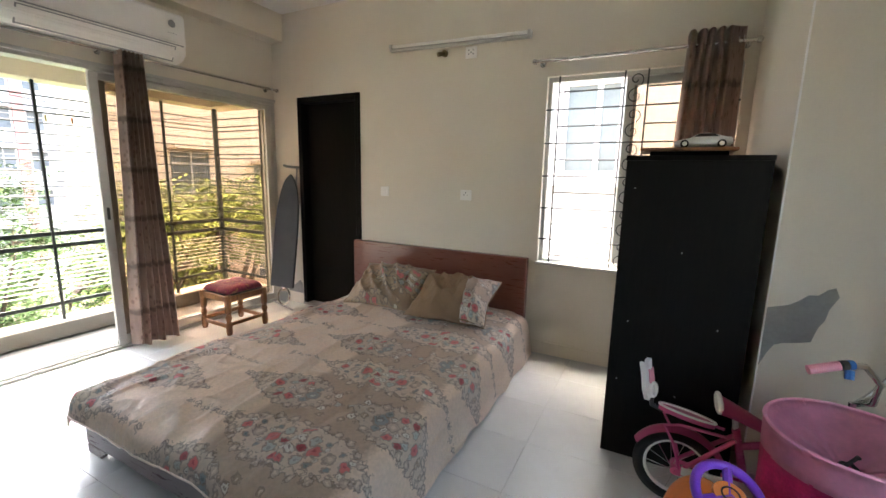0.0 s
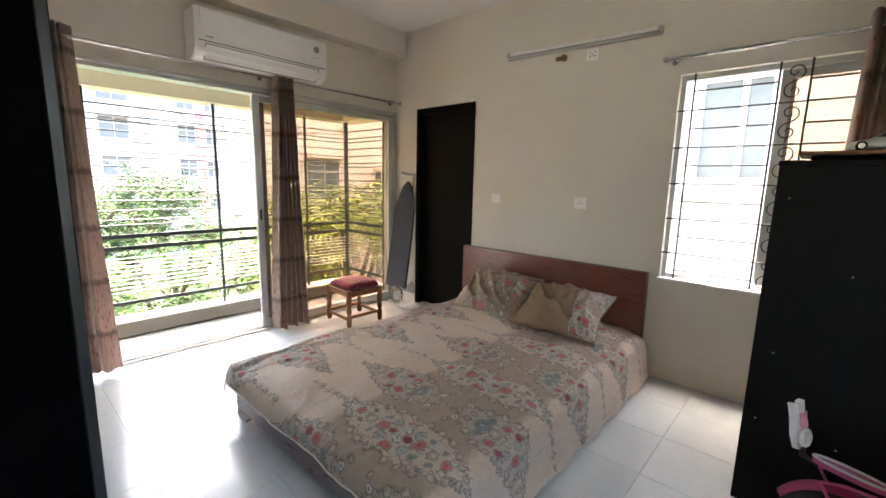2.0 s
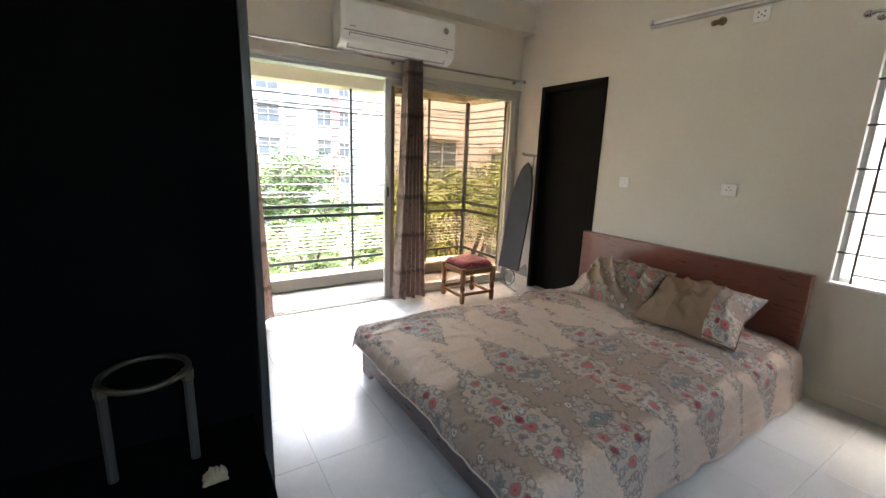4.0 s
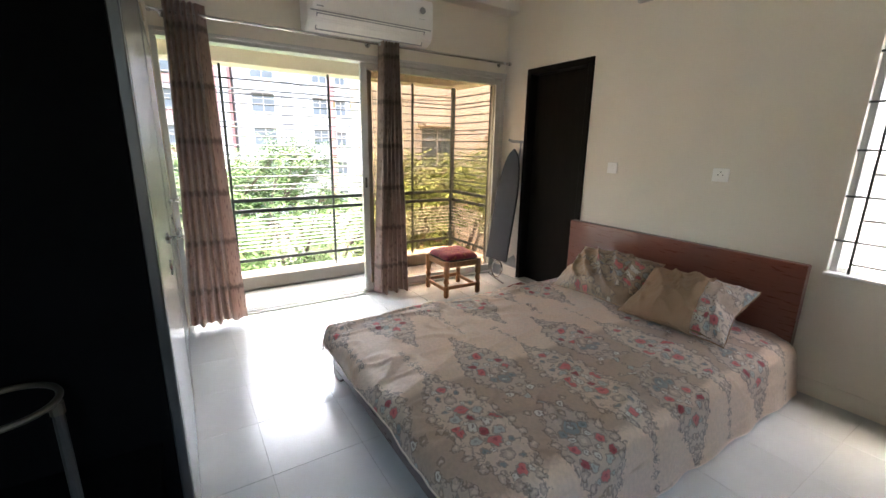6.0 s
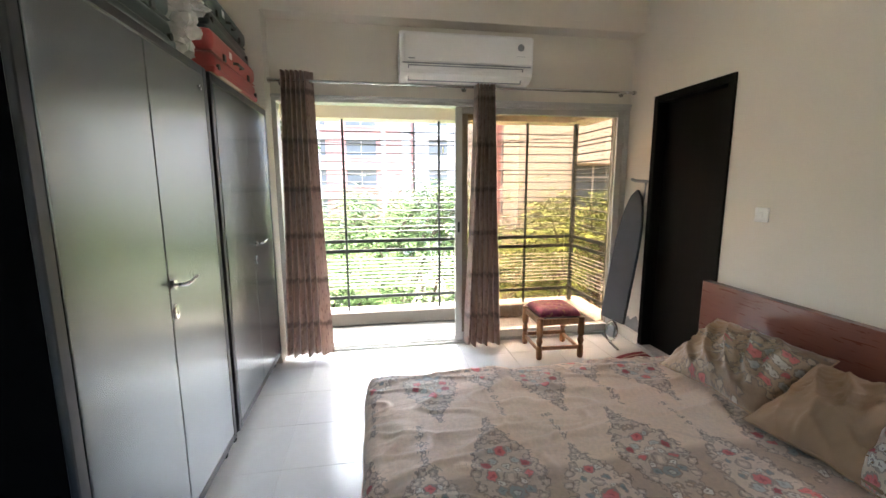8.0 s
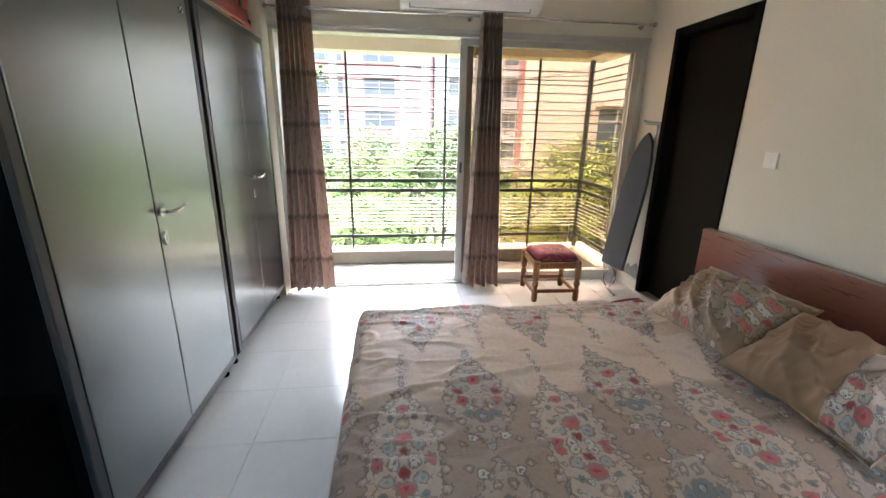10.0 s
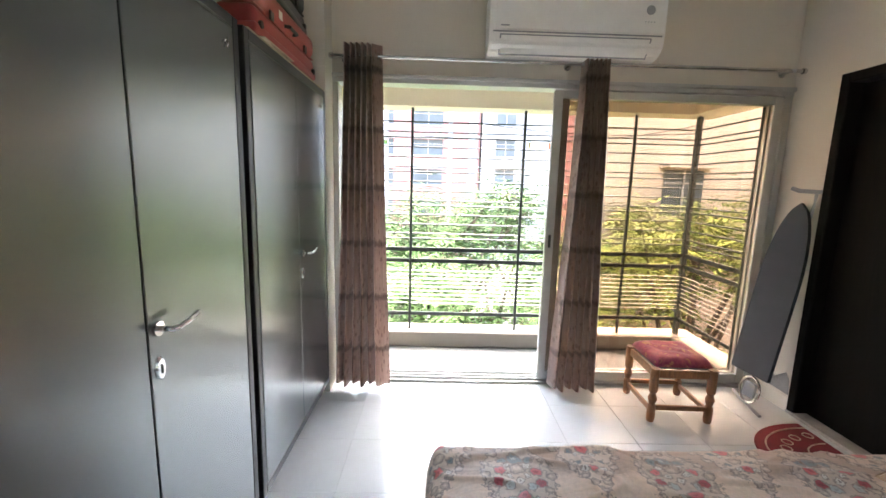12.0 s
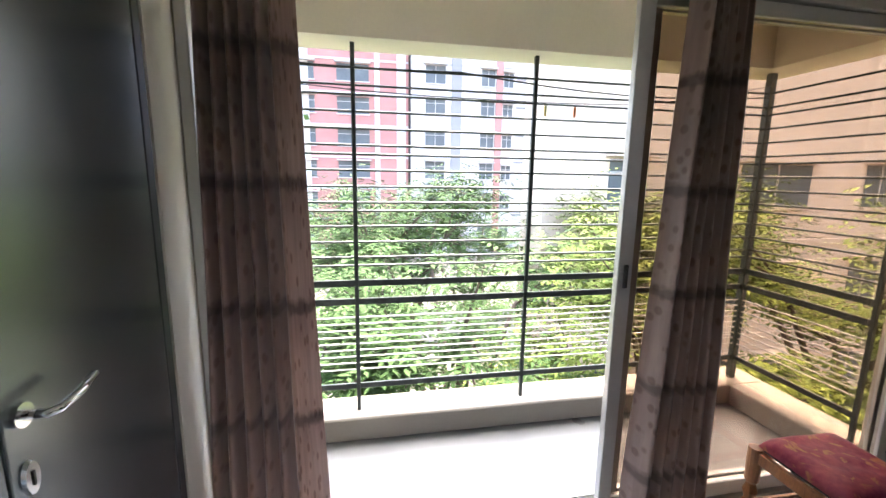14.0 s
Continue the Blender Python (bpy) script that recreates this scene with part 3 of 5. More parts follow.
for x in (-0.108, -0.062, -0.018):
    part("rail", box(x - 0.004, x + 0.004, Y0 + 0.036, Y1 - 0.051, 0.018, 0.032, 0.001), ALU, track)


def leaf_at(x, ya, yb):
    lf = part("leaf", box(x - 0.016, x + 0.016, ya, ya + 0.058, 0.034, HT - 0.05, 0.003), ALU, slide)
    part("stile", box(x - 0.016, x + 0.016, yb - 0.058, yb, 0.034, HT - 0.05, 0.003), ALU, lf)
    part("top_rail", box(x - 0.0155, x + 0.0155, ya + 0.058, yb - 0.058, HT - 0.10, HT - 0.05, 0.003), ALU, lf)
    part("bottom_rail", box(x - 0.0155, x + 0.0155, ya + 0.058, yb - 0.058, 0.034, 0.095, 0.003), ALU, lf)
    pane = part("pane", box(x - 0.002, x + 0.002, ya + 0.05, yb - 0.05, 0.09, HT - 0.095, 0), TINT, lf, "bronze tinted glass")
    pane.visible_shadow = False
    return lf


lf = leaf_at(-0.018, 1.632, 3.155)
part("latch", box(0.0, 0.012, 1.65, 1.667, 1.0, 1.09, 0.003), SHADOWPL, lf, "black latch")
leaf_at(-0.062, 1.69, 3.154)

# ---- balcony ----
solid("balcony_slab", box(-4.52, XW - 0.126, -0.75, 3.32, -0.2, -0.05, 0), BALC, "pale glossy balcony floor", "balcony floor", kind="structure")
solid("door_sill", box(XW - 0.126, XW - 0.02, Y0, Y1, -0.2, -0.001, 0), MARBLE, "stone sill under the sliding door", "sill", kind="structure")
bm = bmesh.new()
cuboid(bm, -4.52, -4.275, -0.75, 3.32, -0.05, 0.085, 0.008)
cuboid(bm, -4.274, XW - T - 0.002, 3.05, 3.32, -0.05, 0.085, 0.008)
solid("balcony_kerb", bm, PLASTER, "low painted kerb round the balcony", "kerb", kind="structure")
bm = bmesh.new()
cuboid(bm, -4.52, -4.28, -0.75, 3.32, 2.05, 2.62)
cuboid(bm, -4.279, XW - T - 0.002, 3.04, 3.32, 2.05, 2.62)
solid("balcony_lintel", bm, CREAM, "cream painted lintel over the balcony", "lintel", kind="structure")
solid("balcony_ceiling", box(-4.52, XW - T - 0.002, -0.75, 3.32, 2.62, 2.75, 0), CREAM, "cream balcony ceiling", "ceiling", kind="structure")
solid("balcony_end_wall", box(-4.52, XW - T - 0.002, -0.85, -0.751, -0.2, 2.75, 0), CREAM, "cream balcony end wall", "wall", kind="structure")
solid("wall_outer", box(XW - T - 0.10, XW - T - 0.002, -0.75, Y0 - 0.01, -0.2, 2.62, 0), CREAM, "cream outer wall beside the door", "wall", kind="structure")

GX, GY = -4.37, 3.145
PALEBAR = mat("pale_steel", (0.42, 0.42, 0.39), 0.5, 0.2, var=0.2, scale=20)
grille = thing("balcony_grille", (GX, GY, 0.085), 0, "dark painted steel safety grille round the balcony", "grille")
KT = 0.085
for y in (-0.28, 0.657, 1.628, 2.59):
    part("post", box(-0.011, 0.011, y - GY - 0.011, y - GY + 0.011, 0.0, 2.05 - KT, 0.002), GRILL, grille)
part("corner_post", box(-0.02, 0.02, -0.02, 0.02, 0.0, 2.05 - KT, 0.002), GRILL, grille)
part("end_post", box(0.715, 0.735, -0.011, 0.011, 0.0, 2.05 - KT, 0.002), GRILL, grille)
for z, h in ((0.828, 0.036), (0.725, 0.036), (0.232, 0.032)):
    part("rail", box(-0.006, 0.006, -3.89, -0.021, z - KT - h / 2, z - KT + h / 2, 0.002), GRILL, grille)
    part("side_rail", box(0.021, 0.715, -0.006, 0.006, z - KT - h / 2, z - KT + h / 2, 0.002), GRILL, grille)
# upper rungs come in groups of four with a close pair between groups
tall = [0.926 + 0.293 * g + o for g in range(4) for o in (0.0, 0.045, 0.128, 0.212)]
for z in [0.330 + 0.038 * k for k in range(9)] + [q for q in tall if q < 1.99]:
    low = z < 0.70
    part("rung", bar((0.0, -3.89, z - KT), (0.0, -0.02, z - KT), 0.0045 if low else 0.0062, 6), PALEBAR if low else GRILL, grille)
    part("side_rung", bar((0.02, 0.0, z - KT), (0.715, 0.0, z - KT), 0.0045 if low else 0.0062, 6), PALEBAR if low else GRILL, grille)


def cable(name, pts, r, label):
    """A slack wire through a few points."""
    out = []
    for a, b in zip(pts, pts[1:]):
        a, b = Vector(a), Vector(b)
        out += [a.lerp(b, k / 8) - Vector((0, 0, 0.05 * math.sin(math.pi * k / 8))) for k in range(8)]
    return solid(name, tube(out + [Vector(pts[-1])], r, 6), SHADOWPL, label, "cable")


cable("clothes_line", [(-4.32, -0.75, 2.04), (-4.32, 1.2, 1.93), (-4.325, 3.11, 1.90)], 0.004, "slack black clothes line behind the grille")
cable("clothes_line", [(-4.29, -0.75, 1.95), (-4.30, 1.62, 1.80), (-4.30, 3.11, 1.97)], 0.003, "slack black clothes line behind the grille")
for y, z, c, m in ((1.66, 1.765, "yellow", mat("yellow_plastic", (0.70, 0.60, 0.20), 0.4)), (1.83, 1.765, "orange", ORANGE)):
    bm = cuboid(bmesh.new(), -0.006, 0.006, -0.006, 0.0, -0.035, 0.02, 0.002)
    cuboid(bm, -0.006, 0.006, 0.001, 0.007, -0.035, 0.02, 0.002)
    peg = solid("clothes_peg", bm, m, c + " plastic peg clipped on the line", "clothes peg", "pegs on the line")
    peg.location = (-4.30, y, z)


# ---- curtains and rods ----
def rail_rod(name, a, b, label, brackets, wall_dir):
    a, b = Vector(a), Vector(b)
    r = thing(name, a, 0, label, "curtain rod")
    part("rod", bar((0, 0, 0), b - a, 0.0115, 14), STEEL, r)
    d = (b - a).normalized()
    for p, s in ((Vector(), -1), (b - a, 1)):
        part("finial", rod(bar(p, p + d * s * 0.018, 0.018, 14), p + d * s * 0.018, p + d * s * 0.028, 0.018, 14, 0.008), STEEL, r)
    for f in brackets:
        p = (b - a) * f
        br = part("bracket", bar(p + Vector(wall_dir) * 0.012, p + Vector(wall_dir) * 0.086, 0.006, 8), STEEL, r)
        part("flange", bar(p + Vector(wall_dir) * 0.086, p + Vector(wall_dir) * 0.093, 0.022, 14), STEEL, br)
    return r


rail_rod("curtain_rod", (-3.405, 0.215, 2.178), (-3.405, 3.165, 2.178), "brushed steel curtain rod over the sliding door", (0.02, 0.503, 0.98), (-1, 0, 0))
rail_rod("curtain_rod", (-0.765, 3.12, 2.172), (0.50, 3.12, 2.165), "brushed steel curtain rod over the window", (0.02, 0.97), (0, 1, 0))


def curtain(at, along, top_w, low_w, z0, z1, pleats, label, shift=0.0, loose=0.0):
    """A gathered eyelet curtain: width top_w at the rod and low_w at the hem."""
    c = thing("curtain", at, along, label, "curtain", "curtains on rods")

    def fn(u, v):
        wv = top_w + (low_w - top_w) * (1 - v) ** 1.3
        flat = min(1.0, max(0.0, (u - 0.72) / 0.06)) if loose else 0.0
        ph = 2 * math.pi * pleats * u
        wob = 0.006 * noise.noise((u * 5, v * 3, at[1]))
        # broad ridges towards the room, tight deep valleys between them
        ridge = 2 * abs(math.sin(ph / 2)) ** 1.15 - 1
        amp = 0.048 + 0.012 * (1 - v)
        x = (u - 0.5) * wv + shift * (1 - v) + wob - 0.55 * wv / (2 * math.pi * pleats) * math.sin(ph) * (1 - flat)
        y = -amp * (ridge * (1 - flat) + flat * (0.35 + 0.45 * math.sin(9 * u + 2 * v))) + 0.010 * noise.noise((u * 9, v * 4, 3.0)) * (1 - v * 0.6)
        return Vector((x, y, z0 - at[2] + (z1 - z0) * v + (0.012 * math.sin(ph * 0.5) if v == 0 else 0)))

    part("cloth", sheet(fn, 224, 44, thick=0.002, size=(0.9, z1 - z0)), CURTAIN, c, smooth=True)
    for k in range(int(pleats * 2)):
        u = (k + 0.5) / (pleats * 2)
        part("eyelet", tube(arc(((u - 0.5) * top_w, 0, 2.176 - at[2]), 0.021, 0, 330, 11, (0, 1, 0)), 0.003, 6, True), STEEL, c)
    return c


curtain((-3.405, 0.400, 0.035), 90, 0.240, 0.385, 0.035, 2.245, 7, "brown banded eyelet curtain gathered beside the wardrobe", -0.005, 0.03)
curtain((-3.405, 1.859, 0.025), 90, 0.165, 0.325, 0.025, 2.245, 6, "brown banded eyelet curtain gathered mid-way on the rod", 0.0)
curtain((0.30, 3.118, 0.95), 0, 0.29, 0.35, 0.95, 2.245, 6, "short brown banded curtain gathered at the window", -0.01, 0.03)


# ---- window in the north wall ----
win = thing("window_1", (WX0, YN, WZ0), 0, "aluminium sliding window with bronze glass, half open", "window", kind="structure")
ww, wh = WX1 - WX0, WZ1 - WZ0
for nm, c in (("frame_side", (0, 0.03, 0.04, 0.125, 0, wh)), ("frame_side", (ww - 0.03, ww, 0.04, 0.125, 0, wh)), ("frame_head", (0.03, ww - 0.03, 0.04, 0.125, wh - 0.035, wh)), ("frame_sill", (0.03, ww - 0.03, 0.04, 0.125, 0, 0.03))):
    part(nm, box(*c, 0.003), WHITEPL if nm == "frame_sill" else ALU, win)
sash = part("sash", box(0.52, 0.57, 0.07, 0.095, 0.031, wh - 0.036, 0.002), ALU, win)
part("stile", box(ww - 0.075, ww - 0.031, 0.07, 0.095, 0.031, wh - 0.036, 0.002), ALU, sash)
part("rail", box(0.57, ww - 0.075, 0.07, 0.095, wh - 0.085, wh - 0.036, 0.002), ALU, sash)
part("rail", box(0.57, ww - 0.075, 0.07, 0.095, 0.031, 0.08, 0.002), ALU, sash)
part("pane", box(0.565, ww - 0.07, 0.081, 0.085, 0.075, wh - 0.08, 0), TINT, sash, "bronze tinted glass").visible_shadow = False
rear = part("sash", box(0.54, 0.59, 0.098, 0.12, 0.031, wh - 0.036, 0.002), ALU, win)
part("pane", box(0.585, ww - 0.035, 0.107, 0.111, 0.035, wh - 0.04, 0), TINT, rear, "bronze tinted glass").visible_shadow = False
solid("window_sill", box(WX0 - 0.012, WX1 + 0.012, YN - 0.022, YN + 0.04, WZ0 - 0.016, WZ0 + 0.002, 0.004), CEIL, "white painted window sill", "window sill", kind="structure")
wg = thing("window_grille", (WX0, YN + 0.012, WZ0), 0, "dark steel window grille with a scrolled centre strip", "grille")
for x in (0.085, 0.515, 0.655, ww - 0.085):
    part("upright", box(x - 0.0055, x + 0.0055, -0.005, 0.005, 0.002, wh, 0.001), GRILL2, wg)
for k in range(11):
    z = wh - 0.11 - 0.118 * k
    full = k % 2 == 1
    for a, b in ((0.0 if full else 0.085, 0.515), (0.655, ww if full else ww - 0.085)):
        part("rung", bar((a, -0.001, z), (b, -0.001, z), 0.0058, 6), GRILL2, wg)
    if full:
        part("rung", bar((0.52, -0.001, z), (0.65, -0.001, z), 0.005, 6), GRILL2, wg)
for k in range(6):
    zc = wh - 0.115 - 0.226 * k
    s = 1
    pts = []
    for a in range(0, 31):
        f = a / 30
        ang = radians(-90 + 450 * (1 - f))
        pts.append((0.585 + (0.008 + 0.042 * f) * math.cos(ang), 0, zc + 0.052 + (0.008 + 0.042 * f) * math.sin(ang)))
    low = [(2 * 0.585 - p[0], 0, 2 * zc - p[2]) for p in reversed(pts)]
    part("scroll", tube(pts + low, 0.004, 5), GRILL2, wg)


# ---- wardrobes ----
def wardrobe(x, W, label):
    w = thing("wardrobe", (x, -0.45, 0), 0, label, "wardrobe", "wardrobes along the wall")
    D, H = 0.637, 1.945
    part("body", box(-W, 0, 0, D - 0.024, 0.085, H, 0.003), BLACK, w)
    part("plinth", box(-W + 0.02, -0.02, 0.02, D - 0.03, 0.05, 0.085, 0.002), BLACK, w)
    for fx in (-W + 0.05, -0.05):
        for fy in (0.05, D - 0.06):
            part("foot", lathe(((0.02, 0.0), (0.024, 0.012), (0.018, 0.02), (0.022, 0.05)), 12, None, Matrix.Translation((fx, fy, 0))), BLACK, w)
    fr = 0.038
    for nm, c in (("front_stile", (-fr, 0, 0.085, H)), ("front_stile", (-W, -W + fr, 0.085, H)), ("front_rail", (-W + fr, -fr, H - fr, H)), ("front_rail", (-W + fr, -fr, 0.085, 0.085 + fr))):
        part(nm, box(c[0], c[1], D - 0.024, D - 0.001, c[2], c[3], 0.003), WARDEDGE, w)
    mid = -W / 2
    g = 0.0045
    for a, b, lead in ((mid + g / 2, -fr - g, False), (-W + fr + g, mid - g / 2, True)):
        d = part("door", box(a, b, D - 0.020, D, 0.085 + fr + g, H - fr - g, 0.0035, 2), WARD, w)
        if lead:
            hx, hz = b - 0.032, 1.04
            part("rose", bar((hx, D, hz), (hx, D + 0.008, hz), 0.019, 18), CHROME, d, "chrome handle rose")
            part("handle", tube([(hx, D + 0.008, hz), (hx, D + 0.038, hz), (hx - 0.012, D + 0.046, hz), (hx - 0.06, D + 0.048, hz + 0.004), (hx - 0.105, D + 0.043, hz + 0.012)], 0.0075, 10), CHROME, d, "chrome lever handle", True)
            oval = bmesh.new()
            bmesh.ops.create_cone(oval, cap_ends=True, segments=24, radius1=0.016, radius2=0.014, depth=0.006, matrix=Matrix.Translation((hx, D + 0.003, hz - 0.105)) @ Matrix.Rotation(radians(-90), 4, "X") @ Matrix.Diagonal((1, 1.9, 1, 1)))
            lock = part("lock_plate", oval, CHROME, d, "oval chrome lock plate")
            part("keyhole", box(hx - 0.002, hx + 0.002, D + 0.0062, D + 0.008, hz - 0.117, hz - 0.093, 0), SHADOWPL, lock)
            part("hook", tube(arc((a + 0.055, D + 0.004, H - 0.105), 0.010, 0, 300, 10), 0.002, 5), CHROME, d, "small metal hook")
    return w


wardrobe(-1.092, 1.112, "dark gunmetal two-door steel wardrobe beside a suitcase load")
wardrobe(-2.245, 1.07, "dark gunmetal two-door steel wardrobe next to the curtain")


def suitcase(at, L, D, H, shell, label, turn=0.0):
    """A suitcase lying flat: two shells, handle, locks and corner feet."""
    s = thing("suitcase", at, turn, label, "suitcase", "suitcases on the wardrobes")
    part("lower_shell", box(-L / 2, L / 2, -D / 2, D / 2, 0.0, H * 0.52, 0.035, 4), shell, s, smooth=True)
    part("upper_shell", box(-L / 2, L / 2, -D / 2, D / 2, H * 0.535, H, 0.035, 4), shell, s, smooth=True)
    part("seam", box(-L / 2 + 0.006, L / 2 - 0.006, -D / 2 + 0.006, D / 2 - 0.006, H * 0.515, H * 0.54, 0.002), shell, s)
    part("rim", box(-L / 2 - 0.004, L / 2 + 0.004, -D / 2 - 0.004, D / 2 + 0.006, 0.012, 0.05, 0.012, 3), shell, s, "raised moulded rim", True)
    part("handle", tube([(-0.06, D / 2 - 0.004, H * 0.62), (-0.05, D / 2 + 0.018, H * 0.62), (0.05, D / 2 + 0.018, H * 0.62), (0.06, D / 2 - 0.004, H * 0.62)], 0.008, 8), SHADOWPL, s)
    for x in (-L * 0.28, L * 0.28):
        part("lock", box(x - 0.018, x + 0.018, D / 2 - 0.004, D / 2 + 0.006, H * 0.47, H * 0.63, 0.003), SHADOWPL, s)
    for x in (-L / 2 + 0.05, L / 2 - 0.05):
        part("wheel", bar((x, D / 2 - 0.02, 0.05), (x, D / 2 + 0.012, 0.05), 0.015, 14), SHADOWPL, s)
    part("tag", box(L * 0.12, L * 0.12 + 0.04, D / 2 - 0.001, D / 2 + 0.002, H * 0.65, H * 0.8, 0.0005), WHITEPL, s)
    return s


def wrap(at, size, label, seed):
    """A crumpled sheet of clear plastic bunched into a bag."""
    bm = bmesh.new()
    bmesh.ops.create_icosphere(bm, subdivisions=4, radius=1.0)
    for v in bm.verts:
        n = noise.fractal(v.co * 2.2 + Vector((seed, 0, 0)), 0.6, 2.0, 4)
        v.co = Vector((v.co.x * size[0], v.co.y * size[1], v.co.z * size[2])) * (1 + 0.35 * n)
    low = min(v.co.z for v in bm.verts)
    for v in bm.verts:
        v.co.z = max(v.co.z, low * 0.75) - low * 0.75
    ob = solid("plastic_bag", bm, WRAP, label, "plastic bag")
    ob.location = at
    return ob


bm = bmesh.new()
cuboid(bm, -3.38, -2.30, -0.40, 0.178, 1.946, 1.958, 0.002)
cuboid(bm, -2.75, -2.42, -0.1, 0.192, 1.959, 1.964, 0.001)
solid("cardboard_sheet", bm, CARD, "torn flat cardboard under the red suitcase", "cardboard")
suitcase((-1.62, -0.12, 1.946), 0.74, 0.54, 0.24, CASEGREEN, "dark green hard suitcase lying on the wardrobe")
suitcase((-2.80, -0.12, 1.965), 0.80, 0.56, 0.235, CASERED, "dark red hard suitcase lying on cardboard", 0)
suitcase((-2.80, -0.13, 2.201), 0.78, 0.52, 0.22, CASEGREEN, "dark green suitcase stacked on the red one", 2)
suitcase((-1.66, -0.14, 2.187), 0.66, 0.46, 0.20, CASERED, "dark red suitcase stacked on the green one", -2)
wrap((-2.09, 0.05, 1.947), (0.085, 0.15, 0.14), "crumpled clear plastic wrap beside the suitcases", 3)
wrap((-2.32, 0.05, 2.20), (0.07, 0.12, 0.05), "crumpled clear plastic wrap over the red suitcase", 9)


# ---- air conditioner ----
ac = thing("air_conditioner", (-3.499, 1.163, 2.195), 0, "white wall-mounted split air conditioner above the curtain", "air conditioner")
prof = [(0, 0), (0.12, 0.0), (0.17, 0.02), (0.205, 0.055), (0.212, 0.10), (0.218, 0.12), (0.218, 0.315), (0.205, 0.342), (0.17, 0.347), (0, 0.347)]
W = 1.045
bm = bmesh.new()
ends = [[bm.verts.new((x, y, z)) for x, z in prof] for y in (0.0, W)]
bm.faces.new(ends[0])
bm.faces.new(ends[1][::-1])
for k in range(len(prof)):
    bm.faces.new((ends[0][k - 1], ends[0][k], ends[1][k], ends[1][k - 1])[::-1])
bmesh.ops.recalc_face_normals(bm, faces=bm.faces)
bmesh.ops.bevel(bm, geom=list(bm.edges), offset=0.008, segments=2, affect="EDGES")
body = part("body", bm, WHITEPL, ac)
part("front_panel", box(0.2185, 0.224, 0.035, W - 0.012, 0.125, 0.325, 0.004, 2), WHITEPL, ac)
part("gap", box(0.2, 0.2192, 0.02, W - 0.02, 0.112, 0.120, 0.001), GREYPL, ac)
flap = box(-0.002, 0.004, 0.07, W - 0.09, -0.052, 0.052, 0.002)
bmesh.ops.transform(flap, matrix=Matrix.Translation((0.190, 0, 0.052)) @ Matrix.Rotation(radians(32), 4, "Y"), verts=flap.verts)
part("flap", flap, WHITEPL, ac)
slot = box(-0.002, 0.002, 0.062, W - 0.082, -0.060, 0.060, 0)
bmesh.ops.transform(slot, matrix=Matrix.Translation((0.189, 0, 0.05)) @ Matrix.Rotation(radians(32), 4, "Y"), verts=slot.verts)
part("air_slot", slot, GREYPL, ac)
part("badge", bar((0.224, W - 0.105, 0.255), (0.2265, W - 0.105, 0.255), 0.026, 28), GREYPL, ac, "round grey badge")
part("maker_mark", box(0.224, 0.2248, 0.065, 0.115, 0.143, 0.150, 0), GREYPL, ac)
for k in range(4):
    part("indicator", box(0.224, 0.2248, W - 0.135 + 0.018 * k, W - 0.127 + 0.018 * k, 0.188, 0.192, 0), GREYPL, ac)

# ---- tube lamp, switches and sockets on the north wall ----
lamp = thing("tube_light", (-2.045, YN, 2.405), 0, "unlit fluorescent tube batten on the wall", "wall lamp")
lamp.matrix_world = pose(-2.045, YN, 2.415, 0, 1.6, 0)
part("housing", box(0, 1.215, -0.040, -0.001, -0.024, -0.005, 0.004), ALU, lamp)
part("tube", bar((0.03, -0.034, 0.013), (1.185, -0.034, 0.013), 0.0125, 14), WHITEPL, lamp, "white glass tube")
for x in (0.0, 1.19):
    part("end_cap", box(x, x + 0.025, -0.052, -0.0105, -0.0045, 0.028, 0.003), ALU, lamp)
# grey strip behind the tube; the gap's shade is put into its colour
part("gap_shade_strip", box(0.0, 1.215, -0.010, -0.001, -0.0045, 0.026, 0.001), GREYPL, lamp)


def plate(x, z, w, kind, label, category):
    p = thing(kind, (x, YN, z), 0, label, category)
    part("plate", box(-w / 2, w / 2, -0.012, -0.001, -0.043, 0.043, 0.004, 2), WHITEPL, p)
    return p


s1 = plate(-2.12, 1.225, 0.088, "light_switch", "white switch plate on the painted wall", "switch")
part("rocker", box(-0.012, 0.012, -0.017, -0.0121, -0.016, 0.016, 0.002), WHITEPL, s1)
s2 = plate(-1.315, 1.22, 0.100, "socket", "white switched socket plate above the headboard", "socket")
for x, z in ((-0.014, 0.0), (0.014, 0.0), (0.0, 0.018)):
    part("hole", bar((x, -0.0125, z), (x, -0.0118, z), 0.004, 8), SHADOWPL, s2)
s3 = plate(-1.305, 2.315, 0.095, "socket", "white socket plate under the tube light", "socket")
for x, z in ((-0.018, -0.012), (0.018, -0.012), (-0.018, 0.016), (0.018, 0.016), (0.0, 0.0)):
    part("hole", bar((x, -0.0125, z), (x, -0.0118, z), 0.005, 8), SHADOWPL, s3)
hk = thing("lamp_holder", (-1.535, YN, 2.33), 0, "small brass bulb holder on the wall", "lamp holder")
BRASS = mat("old_brass", (0.30, 0.23, 0.12), 0.35, 0.9)
TARNISH = mat("tarnished_metal", (0.06, 0.05, 0.036), 0.5, 0.5)
part("rose", bar((0, -0.001, 0), (0, -0.018, 0), 0.026, 16), BRASS, hk)
part("holder", rod(bar((0, -0.018, 0), (-0.012, -0.045, -0.01), 0.012, 12), (-0.012, -0.045, -0.01), (-0.03, -0.07, -0.02), 0.017, 12), BRASS, hk)

# ---- bed ----
BX, BY = -1.55, 0.92
bed = thing("bed", (BX, BY, 0), 0, "low double bed with red-brown wooden headboard", "bed")
